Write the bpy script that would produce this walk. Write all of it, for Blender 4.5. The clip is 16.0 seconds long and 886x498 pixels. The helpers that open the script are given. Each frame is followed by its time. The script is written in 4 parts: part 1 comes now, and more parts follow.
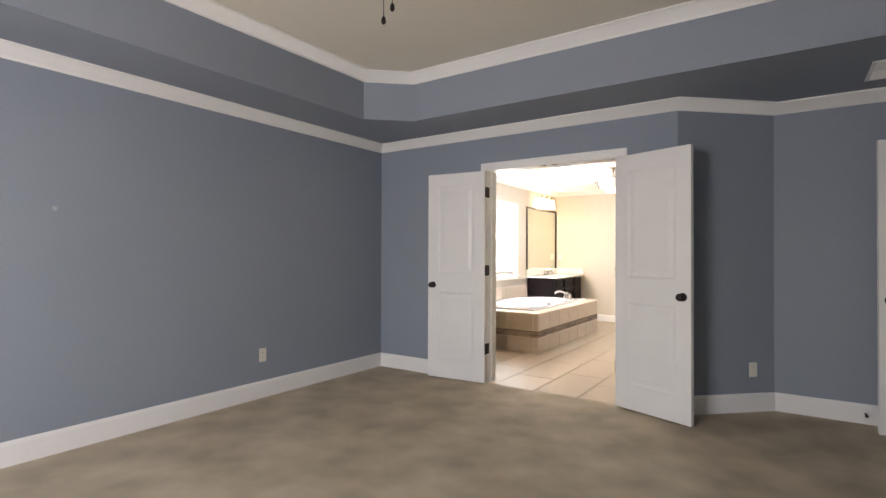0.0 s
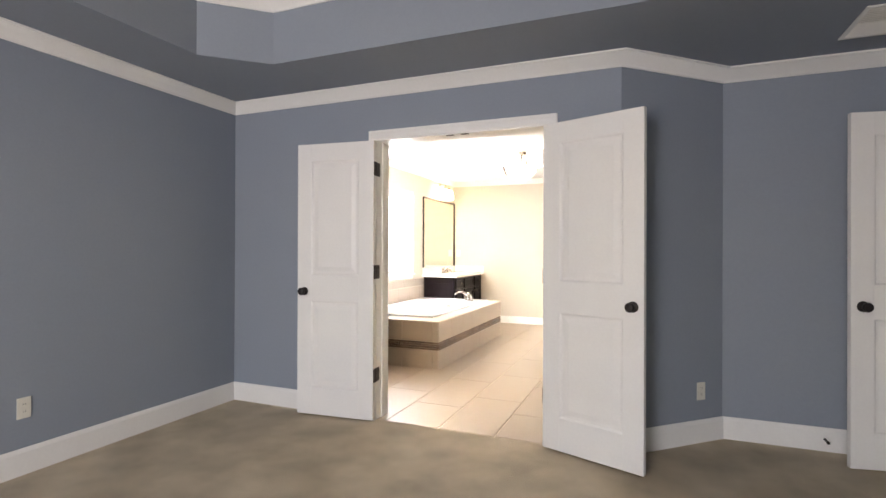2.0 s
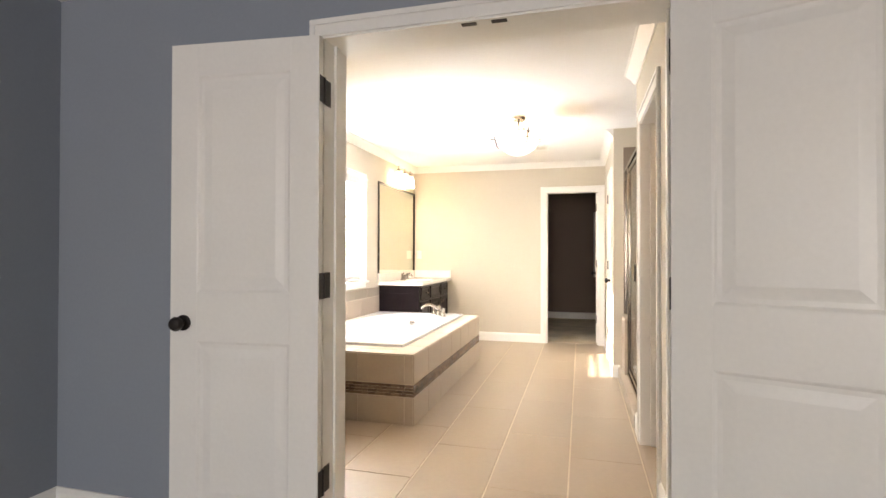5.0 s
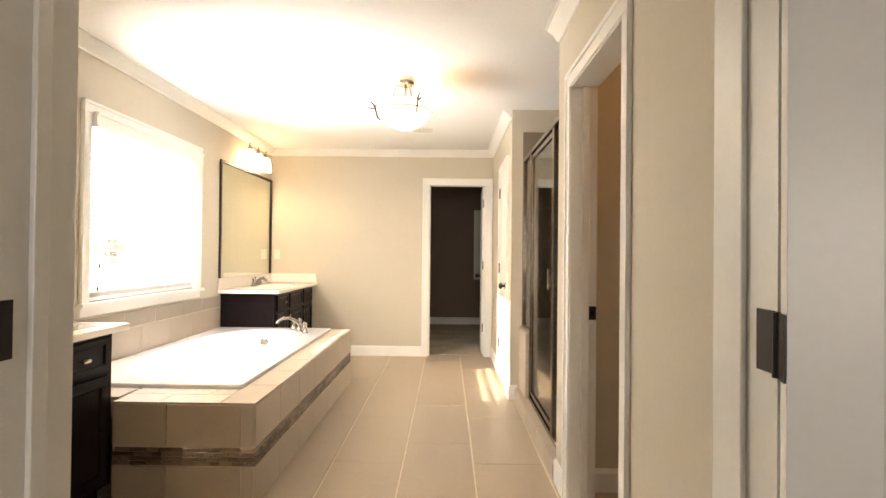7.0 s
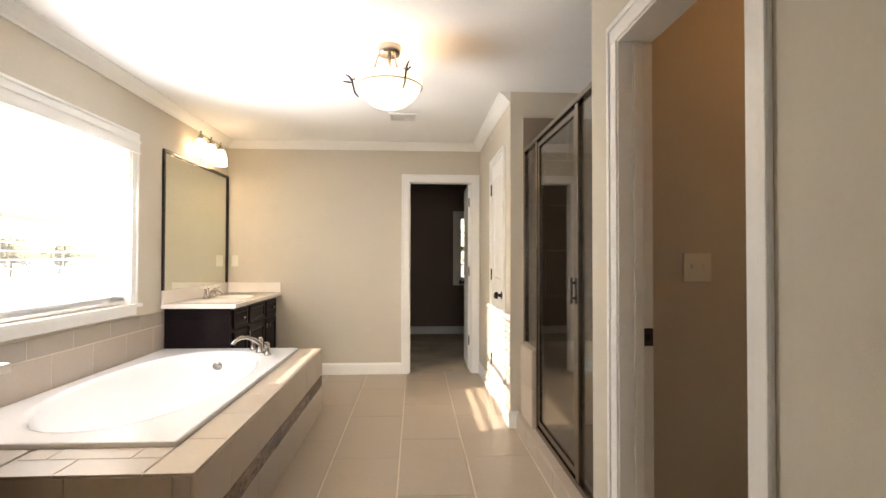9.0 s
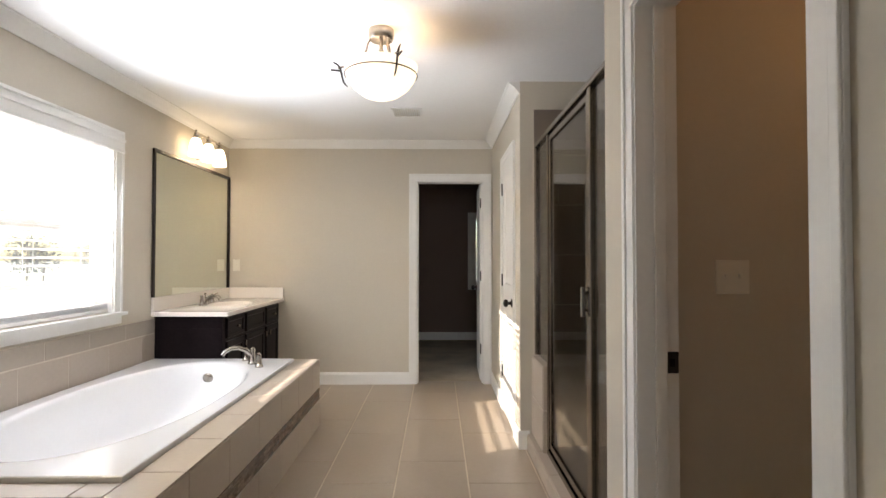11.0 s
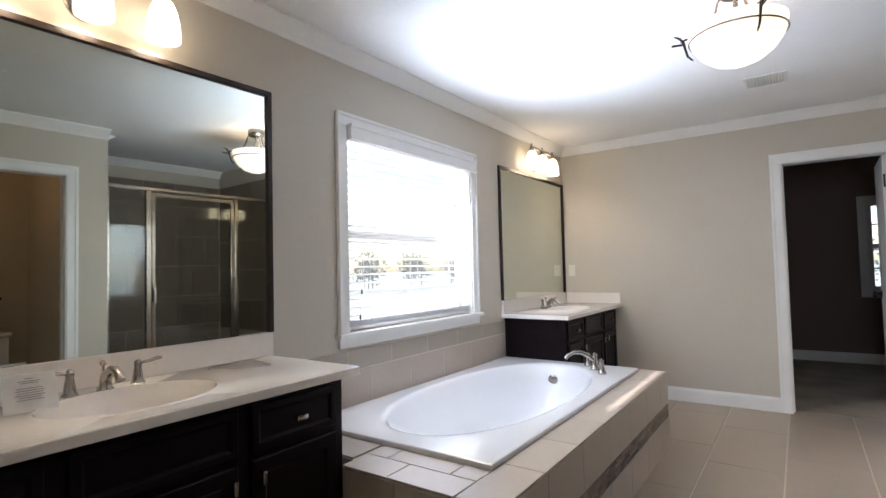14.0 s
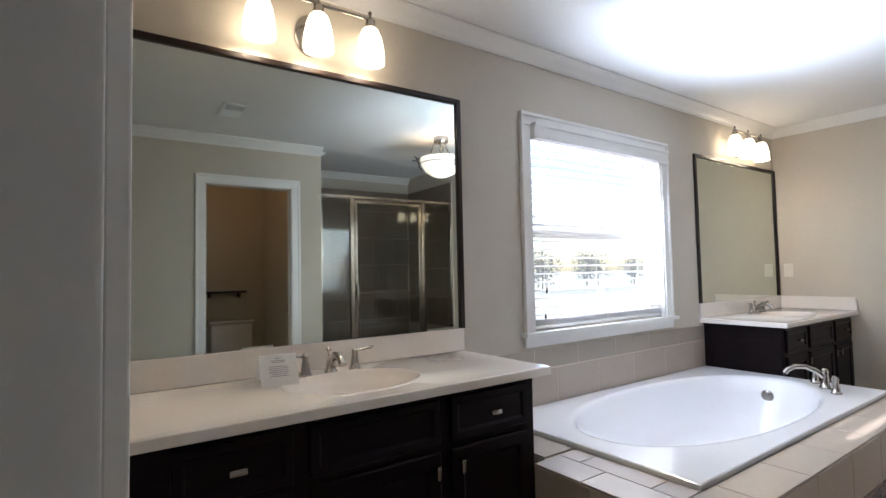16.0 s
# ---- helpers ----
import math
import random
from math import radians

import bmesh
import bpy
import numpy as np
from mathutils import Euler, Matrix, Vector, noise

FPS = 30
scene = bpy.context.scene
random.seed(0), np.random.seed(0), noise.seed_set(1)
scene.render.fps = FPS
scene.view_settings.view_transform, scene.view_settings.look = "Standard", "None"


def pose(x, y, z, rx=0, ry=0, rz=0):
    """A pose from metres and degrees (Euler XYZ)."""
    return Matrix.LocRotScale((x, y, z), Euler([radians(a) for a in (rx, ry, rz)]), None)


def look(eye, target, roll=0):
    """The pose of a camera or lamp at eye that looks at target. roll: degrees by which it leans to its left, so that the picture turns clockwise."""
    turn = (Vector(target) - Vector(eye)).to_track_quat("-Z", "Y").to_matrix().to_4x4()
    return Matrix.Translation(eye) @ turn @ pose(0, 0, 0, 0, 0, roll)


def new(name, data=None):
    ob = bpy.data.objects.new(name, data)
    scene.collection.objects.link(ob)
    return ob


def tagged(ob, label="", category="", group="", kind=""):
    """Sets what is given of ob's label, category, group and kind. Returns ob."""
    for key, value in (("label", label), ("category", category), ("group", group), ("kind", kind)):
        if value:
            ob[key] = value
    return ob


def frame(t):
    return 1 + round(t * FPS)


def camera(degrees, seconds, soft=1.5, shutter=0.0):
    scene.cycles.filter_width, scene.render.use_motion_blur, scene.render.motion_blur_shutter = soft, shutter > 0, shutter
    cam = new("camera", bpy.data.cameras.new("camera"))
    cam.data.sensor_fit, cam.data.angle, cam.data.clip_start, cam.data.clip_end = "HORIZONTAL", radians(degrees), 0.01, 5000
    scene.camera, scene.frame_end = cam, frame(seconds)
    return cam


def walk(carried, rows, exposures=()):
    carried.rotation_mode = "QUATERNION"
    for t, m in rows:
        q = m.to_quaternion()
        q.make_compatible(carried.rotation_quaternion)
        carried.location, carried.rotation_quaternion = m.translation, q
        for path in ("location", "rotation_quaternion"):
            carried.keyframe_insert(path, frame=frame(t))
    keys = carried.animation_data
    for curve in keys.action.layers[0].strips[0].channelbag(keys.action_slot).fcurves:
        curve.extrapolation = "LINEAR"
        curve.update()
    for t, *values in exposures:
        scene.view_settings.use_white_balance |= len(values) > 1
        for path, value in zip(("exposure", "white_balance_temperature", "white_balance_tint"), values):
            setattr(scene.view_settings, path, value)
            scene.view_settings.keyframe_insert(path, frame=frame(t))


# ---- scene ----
cam = camera(82.4, 16.0)
PATH = [
    (0, (3.733, -4.258, 1.236), (2.606, -2.605, 1.256), 0.2),
    (0.5, (3.613, -3.965, 1.237), (2.688, -2.192, 1.253), 0.3),
    (1, (3.497, -3.713, 1.228), (2.673, -1.89, 1.242), 0.3),
    (1.5, (3.298, -3.496, 1.241), (2.519, -1.654, 1.253), 0.3),
    (2, (3.186, -3.243, 1.24), (2.432, -1.39, 1.245), 0.2),
    (2.5, (3.041, -2.98, 1.234), (2.314, -1.117, 1.247), 0.3),
    (3, (2.867, -2.747, 1.229), (2.141, -0.884, 1.239), 0.2),
    (3.2, (2.775, -2.647, 1.22), (2.063, -0.778, 1.235), 0.2),
    (5.3, (2.273, -1.604, 1.203), (1.816, 0.343, 1.219), 0.1),
    (5.5, (2.261, -1.489, 1.209), (1.859, 0.47, 1.223), 0.1),
    (6, (2.222, -1.224, 1.227), (1.942, 0.757, 1.241), 0.3),
    (6.5, (2.146, -1.001, 1.219), (1.981, 0.992, 1.237), 0.5),
    (7, (2.074, -0.802, 1.214), (2.056, 1.198, 1.234), 0.6),
    (7.5, (2.047, -0.557, 1.21), (2.145, 1.441, 1.23), 0.5),
    (8, (2.006, -0.401, 1.209), (2.124, 1.595, 1.238), 0.3),
    (8.5, (1.949, -0.259, 1.219), (2.061, 1.738, 1.249), 0.3),
    (9, (1.92, -0.174, 1.228), (2.029, 1.823, 1.262), 0.1),
    (11.3, (2.07, 0.159, 1.25), (2.052, 2.158, 1.291), -0.2),
    (11.5, (2.055, 0.189, 1.237), (2.006, 2.188, 1.278), -0.4),
    (12, (2.029, 0.235, 1.241), (1.868, 2.228, 1.289), -0.7),
    (12.5, (2.035, 0.264, 1.245), (1.666, 2.228, 1.301), -1.0),
    (13, (2.024, 0.265, 1.239), (1.379, 2.157, 1.303), -1.2),
    (13.5, (1.989, 0.253, 1.238), (1.072, 2.029, 1.309), -1.2),
    (14, (1.947, 0.225, 1.231), (0.797, 1.86, 1.312), -1.4),
    (14.5, (1.925, 0.205, 1.23), (0.597, 1.698, 1.316), -1.4),
    (15, (1.91, 0.184, 1.232), (0.422, 1.518, 1.323), -1.4),
    (15.5, (1.904, 0.175, 1.236), (0.326, 1.401, 1.33), -1.2),
    (16, (1.902, 0.18, 1.234), (0.275, 1.34, 1.326), -1.2),
]
walk(cam, [(t, look(eye, target, roll)) for t, eye, target, roll in PATH],
     [(0, 3.1, 7000, 18), (1, 3.3, 7000, 18), (3, 3.45, 7050, 18), (5.5, 2.97, 7600, 17), (7, 2.68, 8200, 17), (8, 2.48, 8100, 17), (9, 2.15, 7400, 17), (11.5, 1.72, 6500, 15), (12.5, 1.59, 6150, 16),
      (16, 1.55, 5700, 15)])

# ---- world, sun and daylight ----
world = bpy.data.worlds.new("world")
scene.world = world
world.use_nodes = True
SUN_TO = Vector((2.65, 1.25, -1.12)).normalized()
wn = world.node_tree
sky = wn.nodes.new("ShaderNodeTexSky")
sky.sky_type = 'NISHITA'
sky.sun_disc = False
sky.sun_elevation = math.asin(-SUN_TO.z)
sky.sun_rotation = math.atan2(-SUN_TO.x, -SUN_TO.y)
bg = wn.nodes["Background"]
wn.links.new(sky.outputs[0], bg.inputs[0])
bg.inputs[1].default_value = 0.15
sun = new("sun", bpy.data.lights.new("sun", 'SUN'))
sun.data.energy, sun.data.angle, sun.data.color = 5.0, radians(0.5), (1.0, 0.93, 0.82)
sun.matrix_world = look((-20, -10, 10), Vector((-20, -10, 10)) + SUN_TO)


LX = -0.04          # bathroom window wall


def daylight(name, x, y, z, aim, w, h, watts, colour):
    """Added area lamp at a window's opening, standing in for the daylight that enters there."""
    lamp = new(name, bpy.data.lights.new(name, 'AREA'))
    lamp.data.shape, lamp.data.size, lamp.data.size_y = 'RECTANGLE', w, h
    lamp.data.energy, lamp.data.color = watts, colour
    lamp.matrix_world = look((x, y, z), Vector((x, y, z)) + Vector(aim))
    return lamp


# Aimed up: stands in for sunlight the blind's slats throw at the ceiling.
up = daylight("bath_window_daylight", LX + 0.06, 2.80, 1.45, (0.72, 0.05, 1.0), 1.2, 1.0, 8.0, (0.82, 0.91, 1.0))
up.data.spread = radians(84)
daylight("bath_window_daylight", LX + 0.065, 2.80, 1.45, (1, 0.28, -0.45), 1.2, 1.0, 7.5, (0.86, 0.93, 1.0))
daylight("bedroom_window_daylight", 2.15, -6.57, 1.35, (-0.50, 1, -0.12), 1.4, 1.3, 17.0, (0.87, 0.90, 0.98))


# ---- materials ----
def surf(name, col, rough=0.5, metal=0.0, var=0.06, scale=3.0, grain=60.0, bump=0.0, bscale=120.0, spec=0.5, coat=0.0, rand=0.0):
    m = bpy.data.materials.new(name)
    m.use_nodes = True
    nt = m.node_tree
    b = nt.nodes["Principled BSDF"]
    b.inputs["Roughness"].default_value = rough
    b.inputs["Metallic"].default_value = metal
    b.inputs["Specular IOR Level"].default_value = spec
    b.inputs["Coat Weight"].default_value = coat
    b.inputs["Coat Roughness"].default_value = 0.08
    tc = nt.nodes.new("ShaderNodeTexCoord")
    big, fine = nt.nodes.new("ShaderNodeTexNoise"), nt.nodes.new("ShaderNodeTexNoise")
    for n, s in ((big, scale), (fine, grain)):
        n.inputs["Scale"].default_value = s
        n.inputs["Detail"].default_value = 4
        nt.links.new(tc.outputs["Object"], n.inputs["Vector"])
    add = nt.nodes.new("ShaderNodeMath")
    add.operation = 'ADD'
    nt.links.new(big.outputs["Fac"], add.inputs[0])
    nt.links.new(fine.outputs["Fac"], add.inputs[1])
    last = add
    if rand:
        info = nt.nodes.new("ShaderNodeObjectInfo")
        mul = nt.nodes.new("ShaderNodeMath")
        mul.operation = 'MULTIPLY_ADD'
        nt.links.new(info.outputs["Random"], mul.inputs[0])
        mul.inputs[1].default_value = rand
        nt.links.new(add.outputs[0], mul.inputs[2])
        last = mul
    rng = nt.nodes.new("ShaderNodeMapRange")
    rng.inputs["From Min"].default_value, rng.inputs["From Max"].default_value = 0.6, 1.4 + rand
    rng.inputs["To Min"].default_value, rng.inputs["To Max"].default_value = 1 - var, 1 + var
    nt.links.new(last.outputs[0], rng.inputs["Value"])
    mix = nt.nodes.new("ShaderNodeMix")
    mix.data_type, mix.blend_type = 'RGBA', 'MULTIPLY'
    mix.inputs["Factor"].default_value = 1.0
    mix.inputs["A"].default_value = (*col, 1)
    nt.links.new(rng.outputs[0], mix.inputs["B"])
    nt.links.new(mix.outputs["Result"], b.inputs["Base Color"])
    rr = nt.nodes.new("ShaderNodeMapRange")
    rr.inputs["To Min"].default_value, rr.inputs["To Max"].default_value = max(0.02, rough * 0.85), min(1.0, rough * 1.15)
    nt.links.new(big.outputs["Fac"], rr.inputs["Value"])
    nt.links.new(rr.outputs[0], b.inputs["Roughness"])
    if bump:
        bn = nt.nodes.new("ShaderNodeTexNoise")
        bn.inputs["Scale"].default_value = bscale
        bn.inputs["Detail"].default_value = 3
        nt.links.new(tc.outputs["Object"], bn.inputs["Vector"])
        bp = nt.nodes.new("ShaderNodeBump")
        bp.inputs["Strength"].default_value = bump
        bp.inputs["Distance"].default_value = 0.004
        nt.links.new(bn.outputs["Fac"], bp.inputs["Height"])
        nt.links.new(bp.outputs[0], b.inputs["Normal"])
    return m


def glowing(name, col, strength):
    m = surf(name, (0.85, 0.82, 0.75), 0.35)
    b = m.node_tree.nodes["Principled BSDF"]
    b.inputs["Emission Color"].default_value = (*col, 1)
    b.inputs["Emission Strength"].default_value = strength
    return m


def glassy(name, col=(1, 1, 1), tint=0.0):
    """Thin clear sheet: a see-through part and a mirror part by Fresnel."""
    m = bpy.data.materials.new(name)
    m.use_nodes = True
    nt = m.node_tree
    nt.nodes.clear()
    out, mixer = nt.nodes.new("ShaderNodeOutputMaterial"), nt.nodes.new("ShaderNodeMixShader")
    t, g, fr = nt.nodes.new("ShaderNodeBsdfTransparent"), nt.nodes.new("ShaderNodeBsdfGlossy"), nt.nodes.new("ShaderNodeLayerWeight")
    t.inputs["Color"].default_value = (*col, 1)
    g.inputs["Roughness"].default_value = 0.02
    fr.inputs["Blend"].default_value = 0.5
    pw, ma = nt.nodes.new("ShaderNodeMath"), nt.nodes.new("ShaderNodeMath")
    pw.operation, ma.operation = 'POWER', 'MULTIPLY_ADD'
    pw.inputs[1].default_value, ma.inputs[1].default_value, ma.inputs[2].default_value = 5.0, 0.9, 0.045
    nt.links.new(fr.outputs["Facing"], pw.inputs[0])
    nt.links.new(pw.outputs[0], ma.inputs[0])
    nt.links.new(ma.outputs[0], mixer.inputs[0])
    nt.links.new(t.outputs[0], mixer.inputs[1])
    nt.links.new(g.outputs[0], mixer.inputs[2])
    nt.links.new(mixer.outputs[0], out.inputs[0])
    return m


BLUE = surf("blue_grey_wall_paint", (0.248, 0.280, 0.325), 0.75, var=0.04, scale=1.2, bump=0.12, bscale=160)
BEIGE = surf("beige_wall_paint", (0.555, 0.505, 0.42), 0.7, var=0.03, scale=1.2, bump=0.12, bscale=160)
WHITE = surf("white_trim_paint", (0.80, 0.79, 0.76), 0.35, var=0.03, scale=4)
CEIL = surf("white_ceiling_paint", (0.80, 0.79, 0.77), 0.9, var=0.03, scale=2, bump=0.25, bscale=220)
TRAYW = surf("cream_ceiling_paint", (0.74, 0.70, 0.60), 0.9, var=0.03, scale=2, bump=0.25, bscale=220)
CARPET = surf("beige_carpet", (0.50, 0.425, 0.32), 0.95, var=0.42, scale=3.0, grain=240, bump=0.9, bscale=300, spec=0.1)
TILE = surf("taupe_floor_tile", (0.40, 0.325, 0.245), 0.37, var=0.07, scale=2.5, grain=30, bump=0.05, bscale=40, rand=0.4)
SURROUND = surf("beige_surround_tile", (0.435, 0.365, 0.295), 0.35, var=0.07, scale=5, grain=40, bump=0.05, bscale=60, rand=0.3)
SPLASH = surf("taupe_border_tile", (0.37, 0.32, 0.26), 0.35, var=0.07, scale=5, grain=40, bump=0.05, bscale=60, rand=0.3)
BGROUT = surf("beige_grout", (0.60, 0.53, 0.44), 0.9, var=0.08, scale=12, bump=0.3)
GROUT = surf("pale_grout", (0.66, 0.58, 0.46), 0.9, var=0.08, scale=12, bump=0.3)
MOSAIC = surf("brown_mosaic_tile", (0.17, 0.12, 0.085), 0.25, var=0.75, scale=30, rand=1.6)
ESPRESSO = surf("espresso_wood", (0.010, 0.0065, 0.0075), 0.34, var=0.3, scale=6, grain=60, spec=0.09)
# Closet paint is guessed; the room's dimness is put into this darker brown.
DIMWALL = surf("closet_dimness_brown", (0.2, 0.143, 0.112), 0.75, var=0.05, scale=1.5, bump=0.12, bscale=160)
MARBLE = surf("cream_cultured_marble", (0.80, 0.75, 0.695), 0.10, var=0.03, scale=5, coat=0.4)
ACRYLIC = surf("white_tub_acrylic", (0.84, 0.84, 0.85), 0.12, var=0.02, scale=3, coat=0.5)
NICKEL = surf("brushed_nickel", (0.40, 0.375, 0.345), 0.24, 1.0, var=0.05)
CHROME = surf("polished_chrome", (0.52, 0.49, 0.45), 0.14, 1.0, var=0.03)
SHOWER_METAL = surf("dark_brushed_nickel", (0.27, 0.23, 0.19), 0.2, 1.0, var=0.08, scale=8)
BRONZE = surf("oil_rubbed_bronze", (0.025, 0.02, 0.018), 0.42, 0.6, var=0.2, scale=20)
BLACKWOOD = surf("dark_frame_wood", (0.018, 0.011, 0.008), 0.34, var=0.3, scale=10, spec=0.3)
MIRROR = surf("silvered_mirror", (0.77, 0.81, 0.74), 0.015, 1.0, var=0.0)
MIRROR.node_tree.nodes["Principled BSDF"].inputs["Roughness"].default_value = 0.01
GLASS = glassy("clear_glass", (0.97, 0.98, 0.97))
SHOWER_GLASS = glassy("shower_glass", (0.80, 0.80, 0.78))
PLASTIC = surf("ivory_plastic", (0.72, 0.69, 0.60), 0.4, var=0.03)
SPOT = surf("wall_filler", (0.36, 0.37, 0.39), 0.8)
PAPER = surf("white_card", (0.88, 0.88, 0.88), 0.8, var=0.03)
INK = surf("grey_print", (0.25, 0.25, 0.28), 0.8)
SHADE = glowing("frosted_lit_glass", (1.0, 0.80, 0.52), 2.1)
VANITY_BULB = glowing("lit_vanity_bulb", (1.0, 0.82, 0.58), 42.0)
WC_GLOBE = glowing("warm_lit_globe", (1.0, 0.55, 0.24), 2.5)
BOWL = glowing("alabaster_lit_glass", (1.0, 0.84, 0.60), 0.42)
BULB = glowing("lit_bulb", (1.0, 0.66, 0.38), 6.5)
SHOWER_TILE = surf("brown_shower_tile", (0.205, 0.158, 0.122), 0.4, var=0.1, scale=4, rand=0.4)
CERAMIC = surf("white_ceramic", (0.82, 0.82, 0.80), 0.1, var=0.02, coat=0.4)
SLAT = surf("white_blind_slat", (0.85, 0.85, 0.85), 0.5, var=0.02)
st = SLAT.node_tree
tr, mx = st.nodes.new("ShaderNodeBsdfTranslucent"), st.nodes.new("ShaderNodeMixShader")
tr.inputs["Color"].default_value = (0.85, 0.85, 0.85, 1)
mx.inputs[0].default_value = 0.35
st.links.new(st.nodes["Principled BSDF"].outputs[0], mx.inputs[1])
st.links.new(tr.outputs[0], mx.inputs[2])
st.links.new(mx.outputs[0], st.nodes["Material Output"].inputs[0])
# Ground colour raised well above grass, so outdoor glare is put into it.
GRASS = surf("glare_lifted_lawn", (0.46, 0.44, 0.35), 0.9, var=0.4, scale=0.5, grain=20)
LEAF = surf("pale_foliage", (0.19, 0.195, 0.19), 0.8, var=0.4, scale=2)
BARK = surf("grey_bark", (0.24, 0.22, 0.19), 0.9, var=0.3)


# ---- building helpers ----
def box(bm, x0, x1, y0, y1, z0, z1, bevel=0.0):
    """Adds a box, its edges rounded by bevel metres, to bm."""
    geo = bmesh.ops.create_cube(bm, size=1.0)
    vs = geo["verts"]
    for v in vs:
        v.co = Vector((x0 + (v.co.x + 0.5) * (x1 - x0), y0 + (v.co.y + 0.5) * (y1 - y0), z0 + (v.co.z + 0.5) * (z1 - z0)))
    if bevel:
        es = list({e for v in vs for e in v.link_edges})
        bmesh.ops.bevel(bm, geom=es, offset=bevel, segments=2, affect='EDGES', profile=0.5)
    return bm


def boxes(*rows, bevel=0.0):
    bm = bmesh.new()
    for r in rows:
        box(bm, *r, bevel=bevel)
    return bm


def mesh_of(name, bm, material, smooth=False):
    bmesh.ops.recalc_face_normals(bm, faces=bm.faces)
    me = bpy.data.meshes.new(name)
    bm.to_mesh(me)
    bm.free()
    me.materials.append(material)
    if smooth:
        for p in me.polygons:
            p.use_smooth = True
        me.set_sharp_from_angle(angle=radians(40))
    return me


def part(name, bm, material, parent, label="", smooth=False):
    ob = new(name, mesh_of(name, bm, material, smooth))
    ob.parent = parent
    return tagged(ob, label)


def thing(name, m, label, category, group=""):
    ob = new(name)
    ob.empty_display_size = 0.1
    ob.matrix_basis = m
    return tagged(ob, label, category, group)


def structure(name, bm, material, label, category, smooth=False):
    return tagged(new(name, mesh_of(name, bm, material, smooth)), label, category, "", "structure")


def lathe(profile, segs=24, bm=None, at=(0, 0, 0), axis='Z'):
    """Turns (radius, height) points round an axis through at."""
    bm = bm or bmesh.new()
    rings = []
    for r, h in profile:
        ring = []
        for i in range(segs):
            a = 2 * math.pi * i / segs
            p = (r * math.cos(a), r * math.sin(a), h)
            if axis == 'X':
                p = (h, r * math.cos(a), r * math.sin(a))
            elif axis == 'Y':
                p = (r * math.cos(a), h, r * math.sin(a))
            ring.append(bm.verts.new(Vector(p) + Vector(at)))
        rings.append(ring)
    for a, b in zip(rings, rings[1:]):
        for i in range(segs):
            bm.faces.new((a[i], a[(i + 1) % segs], b[(i + 1) % segs], b[i]))
    bm.faces.new(rings[0])
    bm.faces.new(rings[-1])
    return bm


def tube(points, radius, segs=10, bm=None):
    """A round rod along points; radius may be a list."""
    bm = bm or bmesh.new()
    pts = [Vector(p) for p in points]
    rad = radius if isinstance(radius, (list, tuple)) else [radius] * len(pts)
    rings = []
    side = None
    for i, p in enumerate(pts):
        d = (pts[min(i + 1, len(pts) - 1)] - pts[max(i - 1, 0)]).normalized()
        if side is None:
            side = d.orthogonal().normalized()
        side = (side - d * side.dot(d)).normalized()
        up = d.cross(side)
        rings.append([bm.verts.new(p + (side * math.cos(2 * math.pi * k / segs) + up * math.sin(2 * math.pi * k / segs)) * rad[i]) for k in range(segs)])
    for a, b in zip(rings, rings[1:]):
        for k in range(segs):
            bm.faces.new((a[k], a[(k + 1) % segs], b[(k + 1) % segs], b[k]))
    bm.faces.new(rings[0])
    bm.faces.new(rings[-1])
    return bm


def sweep(path, profile, closed=False):
    """Extrudes a closed profile of (offset to the left of the path, z) along a plan path, with mitred corners."""
    bm = bmesh.new()
    pts = [Vector(p) for p in path]
    n = len(pts)
    rings = []
    for i, p in enumerate(pts):
        a = pts[i - 1] if (i or closed) else None
        c = pts[(i + 1) % n] if (i < n - 1 or closed) else None
        dirs = [d.normalized() for d in ((p - a) if a is not None else None, (c - p) if c is not None else None) if d is not None]
        norms = [Vector((-d.y, d.x)) for d in dirs]
        off = norms[0] if len(norms) == 1 else (norms[0] + norms[1]) / (1 + norms[0].dot(norms[1]))
        rings.append([bm.verts.new((p.x + off.x * o, p.y + off.y * o, z)) for o, z in profile])
    k = len(profile)
    pairs = list(zip(rings, rings[1:])) + ([(rings[-1], rings[0])] if closed else [])
    for a, b in pairs:
        for j in range(k):
            bm.faces.new((a[j], a[(j + 1) % k], b[(j + 1) % k], b[j]))
    if not closed:
        bm.faces.new(rings[0])
        bm.faces.new(rings[-1])
    return bm


def prism(pts, z0, z1, bm=None):
    """An upright prism on a plan outline."""
    bm = bm or bmesh.new()
    lo, hi = [bm.verts.new((x, y, z0)) for x, y in pts], [bm.verts.new((x, y, z1)) for x, y in pts]
    bm.faces.new(lo)
    bm.faces.new(hi)
    for i in range(len(pts)):
        j = (i + 1) % len(pts)
        bm.faces.new((lo[i], lo[j], hi[j], hi[i]))
    return bm


def crown(z, s=0.085):
    """Crown moulding profile under a ceiling at z."""
    return [(-0.002, z + 0.002), (-0.002, z - s), (0.010, z - s), (0.014, z - s * 0.86), (0.022, z - s * 0.78), (0.038, z - s * 0.45),
            (0.062, z - s * 0.24), (0.068, z - s * 0.14), (0.078, z - s * 0.12), (0.078, z + 0.002)]


def base(h=0.13):
    return [(-0.002, 0.0), (0.014, 0.0), (0.014, h - 0.022), (0.009, h - 0.008), (0.006, h), (-0.002, h)]


H = 2.44
RX = 2.61           # bathroom wall with the linen closet door
QX = 2.67           # bathroom wall with the water closet door
QE = 1.935          # its free end
NY = 0.184          # bathroom side of the double door wall
FY = 5.21           # bathroom far wall
DX0, DX1 = 1.338, 2.594   # double door opening

